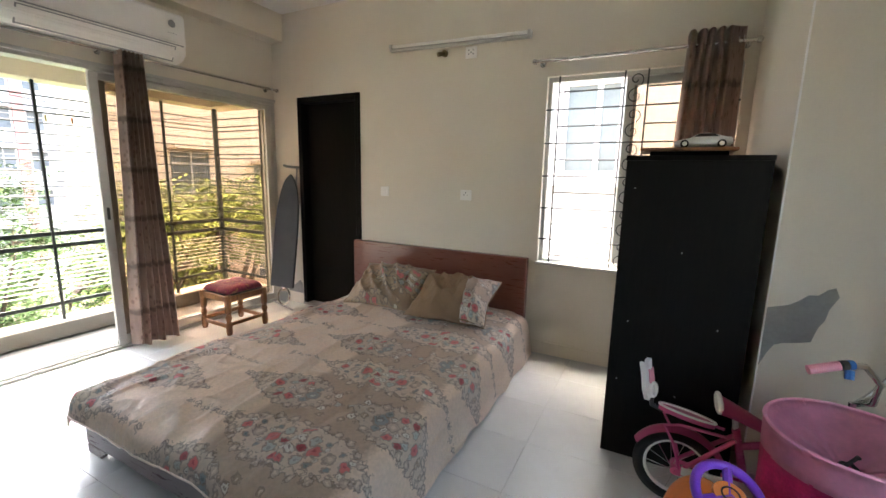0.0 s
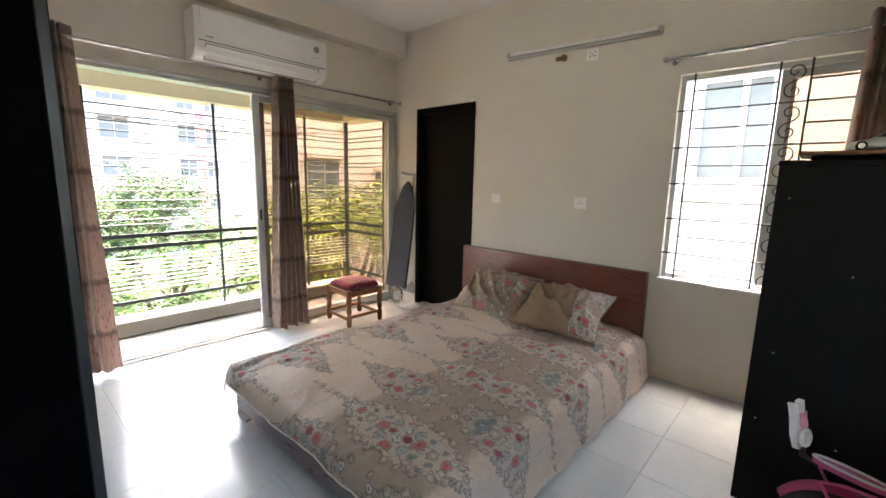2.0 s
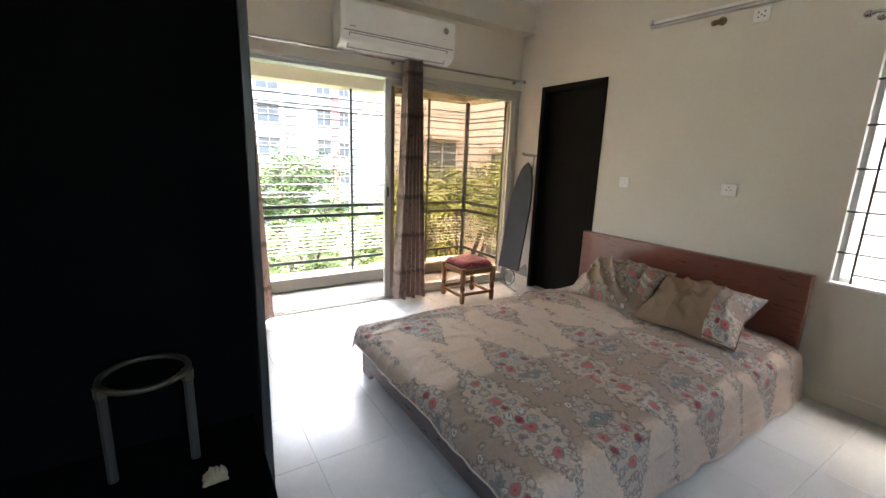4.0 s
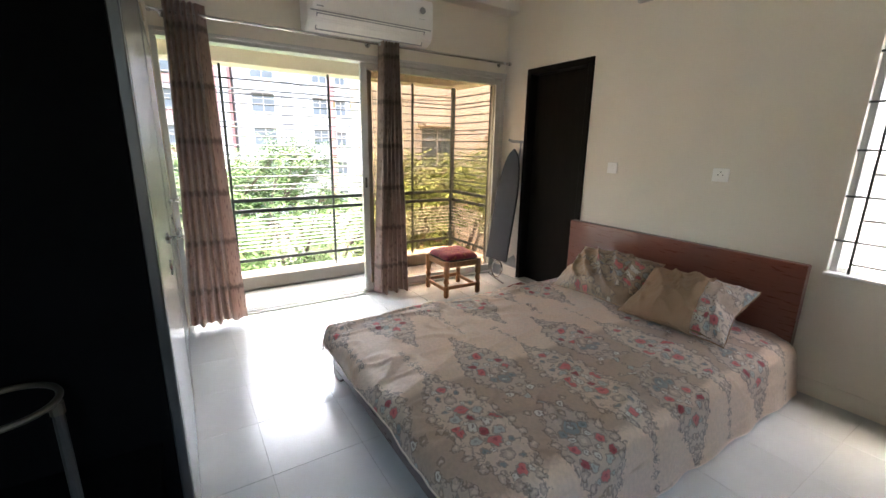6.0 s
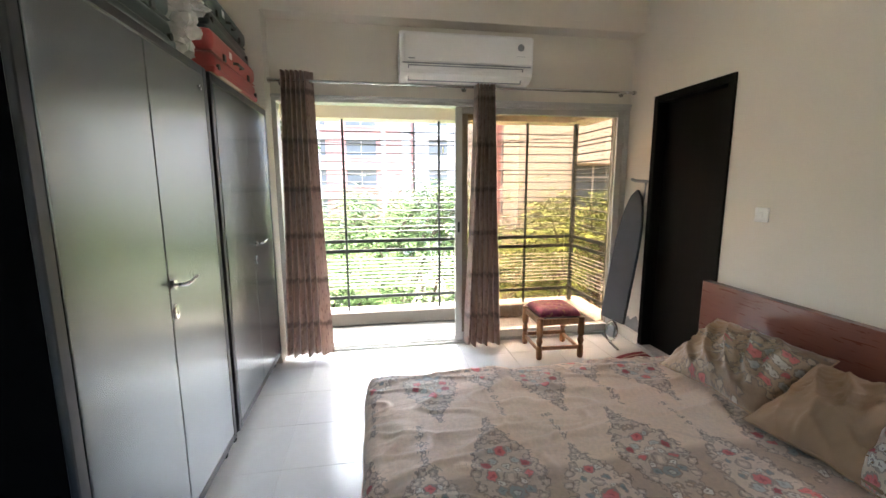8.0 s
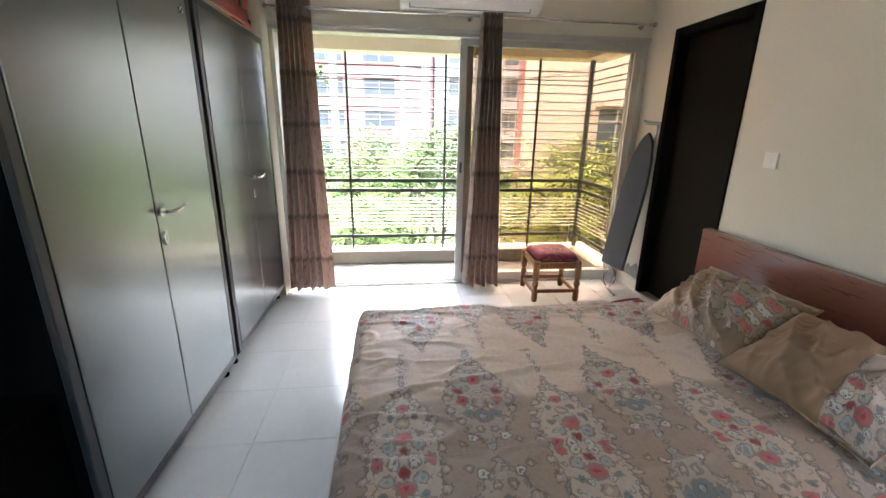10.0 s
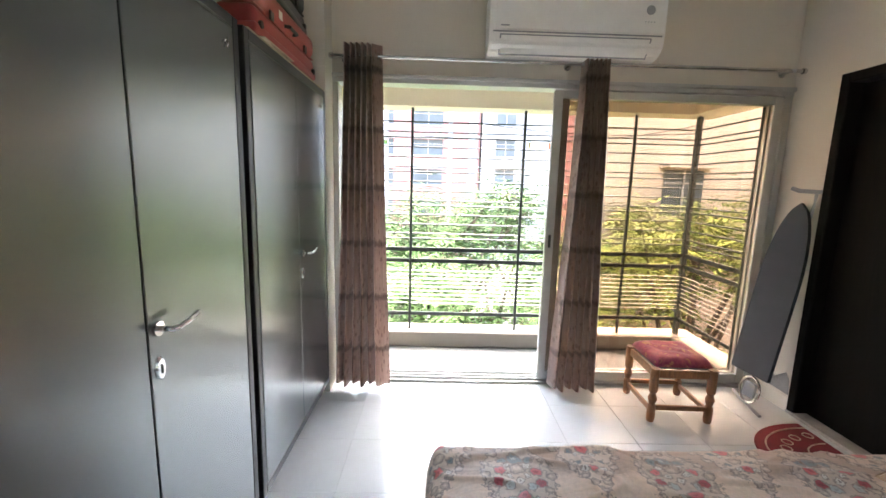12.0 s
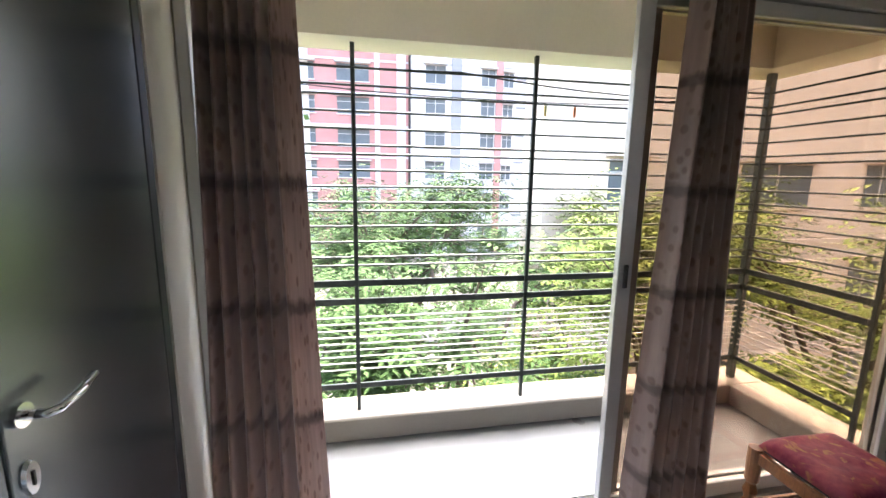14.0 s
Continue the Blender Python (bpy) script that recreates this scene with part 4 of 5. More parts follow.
part("headboard", box(-0.865, 0.795, 2.195, 2.255, 0.03, 0.765, 0.006, 2), HEADWOOD, bed)
bm = bmesh.new()
# foot panel with a long low cut-out between two feet
cuboid(bm, -0.72, 0.76, 0.0, 0.03, 0.05, 0.255, 0.004)
cuboid(bm, -0.72, -0.60, 0.0, 0.03, 0.0, 0.049, 0.004)
cuboid(bm, 0.64, 0.76, 0.0, 0.03, 0.0, 0.049, 0.004)
for x, s in ((-0.60, 1), (0.64, -1)):
    v = [bm.verts.new((x, y, z)) for y in (0.0, 0.03) for z in (0.015, 0.0495)] + [bm.verts.new((x + s * 0.055, y, 0.0495)) for y in (0.0, 0.03)]
    for f in ((0, 1, 4), (2, 5, 3), (0, 4, 5, 2)):
        bm.faces.new([v[k] for k in f])
part("foot_panel", bm, BEDBASE, bed)
for x in (-0.70, 0.735):
    part("side_rail", box(x, x + 0.025, 0.031, 2.194, 0.08, 0.22, 0.003), BEDBASE, bed)
part("slat_base", box(-0.674, 0.734, 0.031, 2.194, 0.15, 0.18, 0), BEDBASE, bed)
part("back_leg", box(0.70, 0.75, 2.0, 2.05, 0.0, 0.079, 0.004), BEDBASE, bed)
part("back_leg", box(-0.70, -0.65, 2.0, 2.05, 0.0, 0.079, 0.004), BEDBASE, bed)
solid("mattress", box(BX - 0.70, BX + 0.73, BY + 0.035, BY + 2.185, 0.221, 0.298, 0.03, 3), WHITEPL, "white mattress under the floral cover", "mattress")

# cover: lies on the mattress, hangs over the foot and both sides
MX0, MX1, MY0, MY1, MT = -0.715, 0.765, 0.025, 2.185, 0.338
HL, HR, HF = 0.17, 0.33, 0.14


def drop(e, r=0.075):
    """How far cloth has gone out and down at the length e past an edge."""
    if e <= 0:
        return 0.0, 0.0
    if e < r * 1.3:
        a = e / r
        return r * math.sin(a), r * (1 - math.cos(a))
    k = e - r * 1.3
    return r * math.sin(1.3) + k * 0.20, r * (1 - math.cos(1.3)) + k * 0.975


CW, CL = (MX1 - MX0) + HL + HR, (MY1 - MY0) + HF


def cover(u, v):
    s, t = MX0 - HL + u * CW, MY0 - HF + v * CL
    ex, ey = max(MX0 - s, s - MX1, 0.0), max(MY0 - t, 0.0)
    far = math.hypot(ex, ey)
    out, down = drop(far)
    ox, oy = (out * ex / far, out * ey / far) if far else (0.0, 0.0)
    dx, dy = (down * ex / far, down * ey / far) if far else (0.0, 0.0)
    x = min(max(s, MX0), MX1) + (ox if s > MX1 else -ox)
    y = min(max(t, MY0), MY1) - oy
    d = math.hypot(dx, dy)
    fold = 0.006 * d / 0.25
    if dx > 0.03:
        x += fold * math.sin(t * 17 + 2 * noise.noise((t * 2, 0, 0))) * (1 if s > 0 else -1)
    if dy > 0.03:
        y -= fold * math.sin(s * 19 + 2 * noise.noise((s * 2, 5, 0)))
    crease = abs(noise.noise((s * 2.6 + 0.9 * t, t * 1.1 - 0.4 * s, 1.7)))
    z = MT - d + 0.010 * noise.noise((s * 3, t * 3, 0)) + 0.016 * max(0.0, 0.12 - crease) / 0.12 * (1 if d < 0.2 else 0.3) + 0.006 * noise.noise((s * 9 + t * 3, t * 5, 2))
    z += 0.011 * max(0.0, 0.1 - abs(noise.noise((s * 5 - 2 * t, t * 2.5 + 3 * s, 8)))) / 0.1
    # pressed fold lines left from storage
    if d < 0.01:
        z += 0.006 * math.exp(-((t - 0.575 - 0.015 * s) / 0.010) ** 2) * (1 if s < -0.08 else 0.3)
        z += 0.005 * math.exp(-((s + 0.10 - 0.03 * noise.noise((t * 3, 1, 1))) / 0.010) ** 2) * (1 if t < 0.85 else 0.3)
    edge = min(s - MX0, MX1 - s, t - MY0)
    if edge < 0.22:
        z -= 0.024 * (1 - max(edge, 0.0) / 0.22) ** 2
    return Vector((x, y, max(z, 0.012)))


cov = thing("bed_cover", (BX, BY, 0), 0, "beige floral cotton cover spread over the bed", "bed cover")
part("cloth", sheet(cover, 190, 210, thick=0.0025, size=(CW, CL)), SHEET, cov, smooth=True)
part("hem", tube([cover(1.0, k / 120) for k in range(121)], 0.003, 6), SHEET, cov, "pale stitched hem", True)
part("hem", tube([cover(k / 90, 0.0) for k in range(91)], 0.004, 6), SHEET, cov, "", True)


def creases(a, b, seed, sign):
    """Soft hollows and drawn folds of a stuffed pillow case."""
    fold = 1 - abs(noise.noise((a * 2.4 + b * 1.3 + seed, b * 1.1 - a * 0.7, 9.0)))
    fine = 1 - abs(noise.noise((a * 5.5 - b * 3.0 + seed, b * 2.2 + a, 4.0)))
    return 0.02 * noise.noise((a * 1.7 + seed, b * 1.9, sign)) + 0.055 * fold ** 5 + 0.022 * fine ** 4


def pillow(name, at, rx, rz, w, h, t, material, label, seed):
    bm = bmesh.new()

    def side(sign):
        def fn(u, v):
            a, b = 2 * u - 1, 2 * v - 1
            puff = max(0.0, (1 - abs(a) ** 2.0)) ** 0.62 * max(0.0, (1 - abs(b) ** 2.0)) ** 0.62
            pinch = 1 - 0.13 * (1 - abs(a)) * abs(b)
            pinch2 = 1 - 0.13 * (1 - abs(b)) * abs(a)
            n = creases(a, b, seed, sign)
            return Vector((a * w / 2 * pinch2, b * h / 2 * pinch, sign * (t * puff * 0.5 + n * puff)))
        return fn

    sheet(side(1), 64, 48, bm, size=(w, h))
    sheet(side(-1), 64, 48, bm, size=(w, h))
    bmesh.ops.remove_doubles(bm, verts=bm.verts, dist=0.0004)
    bmesh.ops.recalc_face_normals(bm, faces=bm.faces)
    ob = thing(name, at, 0, label, "pillow", "pillows at the headboard")
    ob.matrix_world = pose(*at, rx, 0, rz)
    part("case", bm, material, ob, smooth=True)
    hem = []
    for k in range(64):
        q = k / 16
        a, b = ((-1 + 2 * (q % 1), -1), (1, -1 + 2 * (q % 1)), (1 - 2 * (q % 1), 1), (-1, 1 - 2 * (q % 1)))[int(q)]
        hem.append((a * w / 2 * (1 - 0.13 * (1 - abs(b)) * abs(a)), b * h / 2 * (1 - 0.13 * (1 - abs(a)) * abs(b)), 0.004 * math.sin(k)))
    part("piping", tube(hem, 0.0045, 6, True), material, ob)
    return ob


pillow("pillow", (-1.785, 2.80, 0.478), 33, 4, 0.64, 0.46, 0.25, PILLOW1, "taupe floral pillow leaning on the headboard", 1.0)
p2 = pillow("pillow", (-1.195, 2.765, 0.475), 30, 3, 0.62, 0.46, 0.25, PILLOW2, "khaki pillow with a floral end panel", 5.0)


def end_panel(u, v):
    a, b = 0.42 + 0.58 * u, 2 * v - 1
    puff = max(0.0, (1 - abs(a) ** 2.0)) ** 0.62 * max(0.0, (1 - abs(b) ** 2.0)) ** 0.62
    n = creases(a, b, 5.0, 1)
    return Vector((a * 0.31 * (1 - 0.13 * (1 - abs(b)) * abs(a)), b * 0.23 * (1 - 0.13 * (1 - abs(a)) * abs(b)), 0.25 * puff * 0.5 + n * puff + 0.003))


part("end_panel", sheet(end_panel, 24, 30, thick=0.0015, size=(0.25, 0.5)), SHEET, p2, "floral end panel", True)


# ---- stool by the balcony ----
st = thing("stool", (-3.205, 2.413, 0), -2, "turned honey-brown wooden stool with a magenta cushion", "stool")
hw, hd = 0.175, 0.175
legp = ((0.020, 0.0), (0.025, 0.02), (0.025, 0.10), (0.017, 0.115), (0.027, 0.15), (0.017, 0.185), (0.026, 0.20), (0.027, 0.265), (0.027, 0.345))
for x in (-hw, hw):
    for y in (-hd, hd):
        part("leg", lathe(legp, 14, None, Matrix.Translation((x, y, 0))), STOOLWOOD, st, smooth=False)
for s in (-1, 1):
    part("apron", box(-hw + 0.02, hw - 0.02, s * hd - 0.010, s * hd + 0.010, 0.285, 0.335, 0.003), STOOLWOOD, st)
    part("apron", box(s * hw - 0.010, s * hw + 0.010, -hd + 0.02, hd - 0.02, 0.285, 0.335, 0.003), STOOLWOOD, st)
    part("stretcher", box(-hw + 0.017, hw - 0.017, s * hd - 0.009, s * hd + 0.009, 0.055, 0.088, 0.003), STOOLWOOD, st)
    part("stretcher", box(s * hw - 0.009, s * hw + 0.009, -hd + 0.017, hd - 0.017, 0.075, 0.106, 0.003), STOOLWOOD, st)
part("seat_board", box(-hw + 0.012, hw - 0.012, -hd + 0.012, hd - 0.012, 0.3355, 0.347, 0.003), SHADOWPL, st, "dark seat board")


def pad(u, v):
    a, b = 2 * u - 1, 2 * v - 1
    puff = max(0.0, 1 - abs(a) ** 9) ** 0.5 * max(0.0, 1 - abs(b) ** 9) ** 0.5
    return Vector((a * 0.172, b * 0.172, 0.352 + 0.055 * puff + 0.006 * noise.noise((a * 3, b * 3, 4)) * puff))


cu = solid("stool_cushion", sheet(pad, 26, 26, thick=0.004), CUSHION, "magenta and gold brocade cushion on the stool", "cushion", smooth=True)
cu.matrix_world = pose(-3.205, 2.413, 0, 0, 0, -2)

# ---- ironing board leaning on the wall ----
ib = thing("ironing_board", (-3.290, 2.985, 0), 14, "folded grey ironing board leaning against the wall", "ironing board")
lean = Matrix.Translation((0.0, 0.0, 0.02)) @ Matrix.Rotation(radians(-6.8), 4, "X") @ Matrix.Rotation(radians(3.2), 4, "Y")
outline = []
for k in range(25):
    f = k / 24
    z = 0.19 + 1.16 * f
    hwid = 0.128 if f < 0.45 else 0.128 * max(0.0, 1 - ((f - 0.45) / 0.55) ** 2.6) ** 0.62
    outline.append((hwid, z))
bm = bmesh.new()
loop = [bm.verts.new((x, 0, z)) for x, z in outline] + [bm.verts.new((-x, 0, z)) for x, z in reversed(outline[:-1])]
back_loop = [bm.verts.new((v.co.x, 0.028, v.co.z)) for v in loop]
for k in range(len(loop)):
    bm.faces.new((loop[k - 1], loop[k], back_loop[k], back_loop[k - 1]))
bmesh.ops.triangulate(bm, faces=[bm.faces.new(loop), bm.faces.new(back_loop)])
bmesh.ops.recalc_face_normals(bm, faces=bm.faces)
bmesh.ops.transform(bm, matrix=lean, verts=bm.verts)
part("board", bm, IRONCLOTH, ib, "grey padded cotton cover")


def leaned(bm):
    bmesh.ops.transform(bm, matrix=lean, verts=bm.verts)
    return bm


part("leg", leaned(tube([(-0.03, 0.045, 0.25), (0.02, 0.045, 0.9), (0.05, 0.045, 1.36), (0.055, 0.02, 1.43)], 0.010, 8)), GREYPL, ib)
part("foot_bar", leaned(tube([(-0.09, 0.015, 1.437), (-0.05, 0.02, 1.425), (0.07, 0.02, 1.425), (0.125, 0.015, 1.44)], 0.013, 8)), GREYPL, ib)
part("leg", leaned(tube([(0.10, 0.045, 0.25), (0.06, 0.045, 0.9), (0.035, 0.045, 1.2)], 0.010, 8)), GREYPL, ib)
rest = part("iron_rest", leaned(tube([(0.075 + 0.065 * math.cos(a), -0.055, 0.112 + 0.088 * math.sin(a)) for a in [2 * math.pi * k / 20 for k in range(20)]], 0.008, 8, True)), STEEL, ib, "chrome iron rest")
part("rest_plate", leaned(box(0.032, 0.118, -0.062, -0.056, 0.062, 0.165, 0.01)), GREYPL, rest)
part("stand_foot", leaned(tube([(-0.07, 0.012, 0.03), (0.05, -0.03, 0.012), (0.19, -0.065, -0.010)], 0.011, 8)), GREYPL, ib)
part("hinge_bar", leaned(bar((-0.11, 0.03, 0.22), (0.11, 0.03, 0.22), 0.008)), GREYPL, ib)


# ---- small cloth things ----
def crumple(name, at, size, material, label, category, seed):
    def fn(u, v):
        a, b = 2 * u - 1, 2 * v - 1
        r = max(0.0, 1 - (a * a) ** 2) * max(0.0, 1 - (b * b) ** 2)
        return Vector((a * size[0] * (1 + 0.2 * noise.noise((b * 2, seed, 0))), b * size[1] * (1 + 0.2 * noise.noise((a * 2, seed, 4))), 0.004 + size[2] * r * (0.55 + 0.9 * abs(noise.noise((a * 3 + seed, b * 3, 0))))))
    ob = solid(name, sheet(fn, 24, 24, thick=0.003), material, label, category, smooth=True)
    ob.location = at
    return ob



def slab(pts, thick, m=Matrix()):
    bm = bmesh.new()
    a = [Vector(p) for p in pts]
    n = sum(((a[k] - a[0]).cross(a[(k + 1) % len(a)] - a[0]) for k in range(1, len(a))), Vector()).normalized() * thick
    top, low = [bm.verts.new(m @ p) for p in a], [bm.verts.new(m @ (p - n)) for p in a]
    for k in range(len(a)):
        bm.faces.new((top[k - 1], top[k], low[k], low[k - 1]))
    bmesh.ops.triangulate(bm, faces=[bm.faces.new(top), bm.faces.new(low)])
    bmesh.ops.recalc_face_normals(bm, faces=bm.faces)
    return bm


def half_oval(rx, ry, n=28):
    return [(rx * math.cos(math.pi * k / n), -ry * math.sin(math.pi * k / n), 0) for k in range(n + 1)]


rug = thing("door_mat", (-2.70, 3.145, 0.001), 0, "half-round dark red door mat with a pale woven border", "mat")
part("pile", slab([(x, y, 0.009) for x, y, z in reversed(half_oval(0.315, 0.455))], 0.009), REDCLOTH, rug, "dark red pile")
CREAMYARN = mat("cream_yarn", (0.50, 0.37, 0.30), 0.9, var=0.3, scale=40, fine=200, bump=0.4)
part("border", tube([(x, y, 0.009) for x, y, z in half_oval(0.265, 0.40)], 0.005, 6), CREAMYARN, rug, "pale woven border")
for k in range(9):
    a = math.pi * (k + 0.5) / 9
    part("motif", tube(arc((0.19 * math.cos(a), -0.30 * math.sin(a), 0.0095), 0.026, 0, 330, 11, (1, 0, 0), (0, 1, 0)), 0.004, 5, True), CREAMYARN, rug)
part("centre_motif", tube([(x, y - 0.02, 0.0095) for x, y, z in half_oval(0.11, 0.17, 16)], 0.0045, 6), CREAMYARN, rug)

# ---- tall black cabinet with a toy car ----
cab = thing("cabinet", (-0.055, 2.18, 0), 0, "tall black laminate cabinet beside the window", "cabinet")
part("side_panel", box(0, 0.542, 0, 0.018, 0.0, 1.452, 0.002), CABBLACK, cab)
part("side_panel", box(0, 0.542, 0.762, 0.78, 0.0, 1.452, 0.002), CABBLACK, cab)
part("back_panel", box(0.53, 0.5415, 0.019, 0.761, 0.05, 1.452, 0.0), CABBLACK, cab)
part("top", box(-0.003, 0.545, -0.003, 0.783, 1.4525, 1.475, 0.002), CABBLACK, cab)
part("base", box(0.02, 0.529, 0.019, 0.761, 0.0, 0.07, 0.0), CABBLACK, cab)
for y0, y1 in ((0.02, 0.388), (0.392, 0.76)):
    d = part("door", box(-0.0, 0.018, y0, y1, 0.075, 1.450, 0.002), CABBLACK, cab)
    part("knob", bar((-0.02, 0.37 if y0 < 0.1 else 0.41, 0.8), (0, 0.37 if y0 < 0.1 else 0.41, 0.8), 0.010, 12), STEEL, d)
for x, z in ((0.045, 1.33), (0.26, 1.05), (0.07, 0.70), (0.43, 0.72), (0.045, 0.40), (0.30, 0.37)):
    part("screw_cap", bar((x, -0.0015, z), (x, 0.0, z), 0.004, 8), GREYPL, cab)
box_b = solid("box", box(0.035, 0.335, 2.21, 2.42, 1.4755, 1.494, 0.003), BLACK, "flat black box on the cabinet", "box")
solid("wooden_board", box(-0.005, 0.365, 2.19, 2.45, 1.4945, 1.509, 0.003), STOOLWOOD, "flat wooden board on the cabinet top", "board")
car = thing("toy_car", (0.235, 2.27, 1.51), 0, "white toy sports car on the wooden board", "toy car")
cp = [(-0.108, 0.010), (-0.106, 0.026), (-0.085, 0.034), (-0.05, 0.040), (-0.018, 0.060), (0.02, 0.064), (0.055, 0.054), (0.085, 0.044), (0.108, 0.042), (0.110, 0.012)]
bm = bmesh.new()
ends = [[bm.verts.new((x, y * (0.82 if z > 0.045 else 1), z)) for x, z in cp] for y in (-0.042, 0.042)]
bm.faces.new(ends[0])
bm.faces.new(ends[1][::-1])
for k in range(len(cp)):
    bm.faces.new((ends[0][k], ends[0][k - 1], ends[1][k - 1], ends[1][k]))
bmesh.ops.recalc_face_normals(bm, faces=bm.faces)
bmesh.ops.bevel(bm, geom=list(bm.edges), offset=0.004, segments=2, affect="EDGES")
part("body", bm, WHITEPL, car, smooth=True)
part("side_window", slab(((-0.034, -0.0400, 0.046), (0.06, -0.0400, 0.046), (0.04, -0.0370, 0.058), (-0.012, -0.0370, 0.059)), -0.002), SHADOWPL, car, "dark side window")
for x in (-0.068, 0.07):
    for y in (-0.04, 0.04):
        wq = part("wheel", bar((x, y - 0.008, 0.0165), (x, y + 0.008, 0.0165), 0.0165, 18), RUBBER, car)
        part("rim", bar((x, y + (0.0085 if y > 0 else -0.0085), 0.0165), (x, y + (0.007 if y > 0 else -0.007), 0.0165), 0.010, 12), CHROME, wq)


# ---- child's bicycle ----
bk = thing("child_bicycle", (0.26, 1.955, 0), 0, "pink child's bicycle with a passenger seat, parked at the wall", "bicycle")


def bike_wheel(x, r):
    t = part("wheel", tube([(x + (r - 0.022) * math.cos(a), 0, r + (r - 0.022) * math.sin(a)) for a in [2 * math.pi * k / 40 for k in range(40)]], 0.022, 10, True), RUBBER, bk, "black rubber tyre", True)
    part("rim", tube([(x + (r - 0.047) * math.cos(a), 0, r + (r - 0.047) * math.sin(a)) for a in [2 * math.pi * k / 40 for k in range(40)]], 0.008, 8, True), WHITEPL, t, "white rim", True)
    part("hub", bar((x, -0.035, r), (x, 0.035, r), 0.018, 14), PINK, t)
    for k in range(14):
        a = 2 * math.pi * k / 14
        part("spoke", bar((x + 0.016 * math.cos(a + 0.6), 0.012 * (-1) ** k, r + 0.016 * math.sin(a + 0.6)), (x + (r - 0.05) * math.cos(a), 0, r + (r - 0.05) * math.sin(a)), 0.0014, 5), CHROME, t)
    return t


R = 0.165
bike_wheel(0.0, R)
bike_wheel(0.62, R)


def fender(x, a0, a1):
    def fn(u, v):
        a, w = radians(a0 + (a1 - a0) * u), (v - 0.5) * 2
        r = R + 0.022 - 0.016 * w * w
        return Vector((x + r * math.cos(a), 0.034 * w, R + r * math.sin(a)))
    return part("fender", sheet(fn, 24, 8, thick=0.002), PINK, bk, smooth=True)


fender(0.0, 25, 152)
fender(0.62, 40, 150)
for a, b, r in (((0.0, 0.045, R), (0.25, 0.03, 0.16), 0.009), ((0.0, -0.045, R), (0.25, -0.03, 0.16), 0.009), ((0.25, 0, 0.15), (0.19, 0, 0.40), 0.015), ((0.25, 0, 0.16), (0.53, 0, 0.44), 0.016), ((0.21, 0, 0.33), (0.52, 0, 0.46), 0.014), ((0.52, 0, 0.40), (0.50, 0, 0.55), 0.018),
                ((0.53, 0.05, 0.42), (0.62, 0.05, R), 0.010), ((0.53, -0.05, 0.42), (0.62, -0.05, R), 0.010), ((0.0, -0.045, R), (0.19, -0.02, 0.36), 0.009), ((0.0, 0.045, R), (0.19, 0.02, 0.36), 0.009)):
    part("frame_tube", bar(a, b, r, 12), PINK, bk)
part("fork_crown", box(0.50, 0.56, -0.06, 0.06, 0.405, 0.435, 0.008, 2), PINK, bk)
part("rack_stay", tube([(0.02, -0.045, R), (-0.02, -0.05, 0.30), (-0.06, -0.05, 0.37), (0.0, -0.05, 0.385), (0.16, -0.03, 0.37)], 0.006, 8), PINK, bk)
part("rack_stay", tube([(0.02, 0.045, R), (-0.02, 0.05, 0.30), (-0.06, 0.05, 0.37), (0.0, 0.05, 0.385), (0.16, 0.03, 0.37)], 0.006, 8), PINK, bk)


oval = [(0.105 * math.cos(a), 0.045 * math.sin(a), 0) for a in [2 * math.pi * k / 28 for k in range(28)]]
tilt = Matrix.Translation((0.02, 0, 0.415)) @ Matrix.Rotation(radians(9), 4, "Y") @ Matrix.Rotation(radians(-12), 4, "X")
ps = part("passenger_seat", slab(oval, 0.018, tilt), PINK, bk)
part("seat_trim", tube([tilt @ Vector((x, y, 0.003)) for x, y, z in oval], 0.005, 6, True), WHITEPL, ps, "pale seat trim")
back = [(-0.022, 0), (0.022, 0), (0.032, 0.05), (0.026, 0.11), (0.030, 0.17), (0.010, 0.165), (0.0, 0.125), (-0.010, 0.165), (-0.030, 0.17), (-0.026, 0.11), (-0.032, 0.05)]
bk_m = Matrix.Translation((-0.115, 0, 0.445)) @ Matrix.Rotation(radians(-10), 4, "Y") @ Matrix.Rotation(radians(62), 4, "Z")
pb = part("passenger_backrest", slab([(x, 0, z) for x, z in back], 0.02, bk_m), WHITEPL, bk, "white plastic backrest")
part("ring_pad", tube([bk_m @ Vector((0.024 * math.cos(a), -0.012, 0.045 + 0.028 * math.sin(a))) for a in [2 * math.pi * k / 18 for k in range(18)]], 0.008, 8, True), WHITEPL, pb)
part("pad", slab([(x * 0.6, -0.013, 0.07 + z * 0.4) for x, z in back], 0.004, bk_m), PINKPALE, pb, "pale pink pad")
part("backrest_stem", tube([(-0.115, 0, 0.45), (-0.112, 0, 0.42), (-0.07, 0, 0.405)], 0.010, 8), SHADOWPL, bk)


def saddle(u, v):
    a, b = u, 2 * v - 1
    wd = 0.070 * (1 - a) ** 0.8 + 0.018
    return Vector((0.125 + 0.20 * a, wd * b, 0.505 - 0.055 * a - 0.030 * b * b + 0.012 * math.cos(3 * a)))


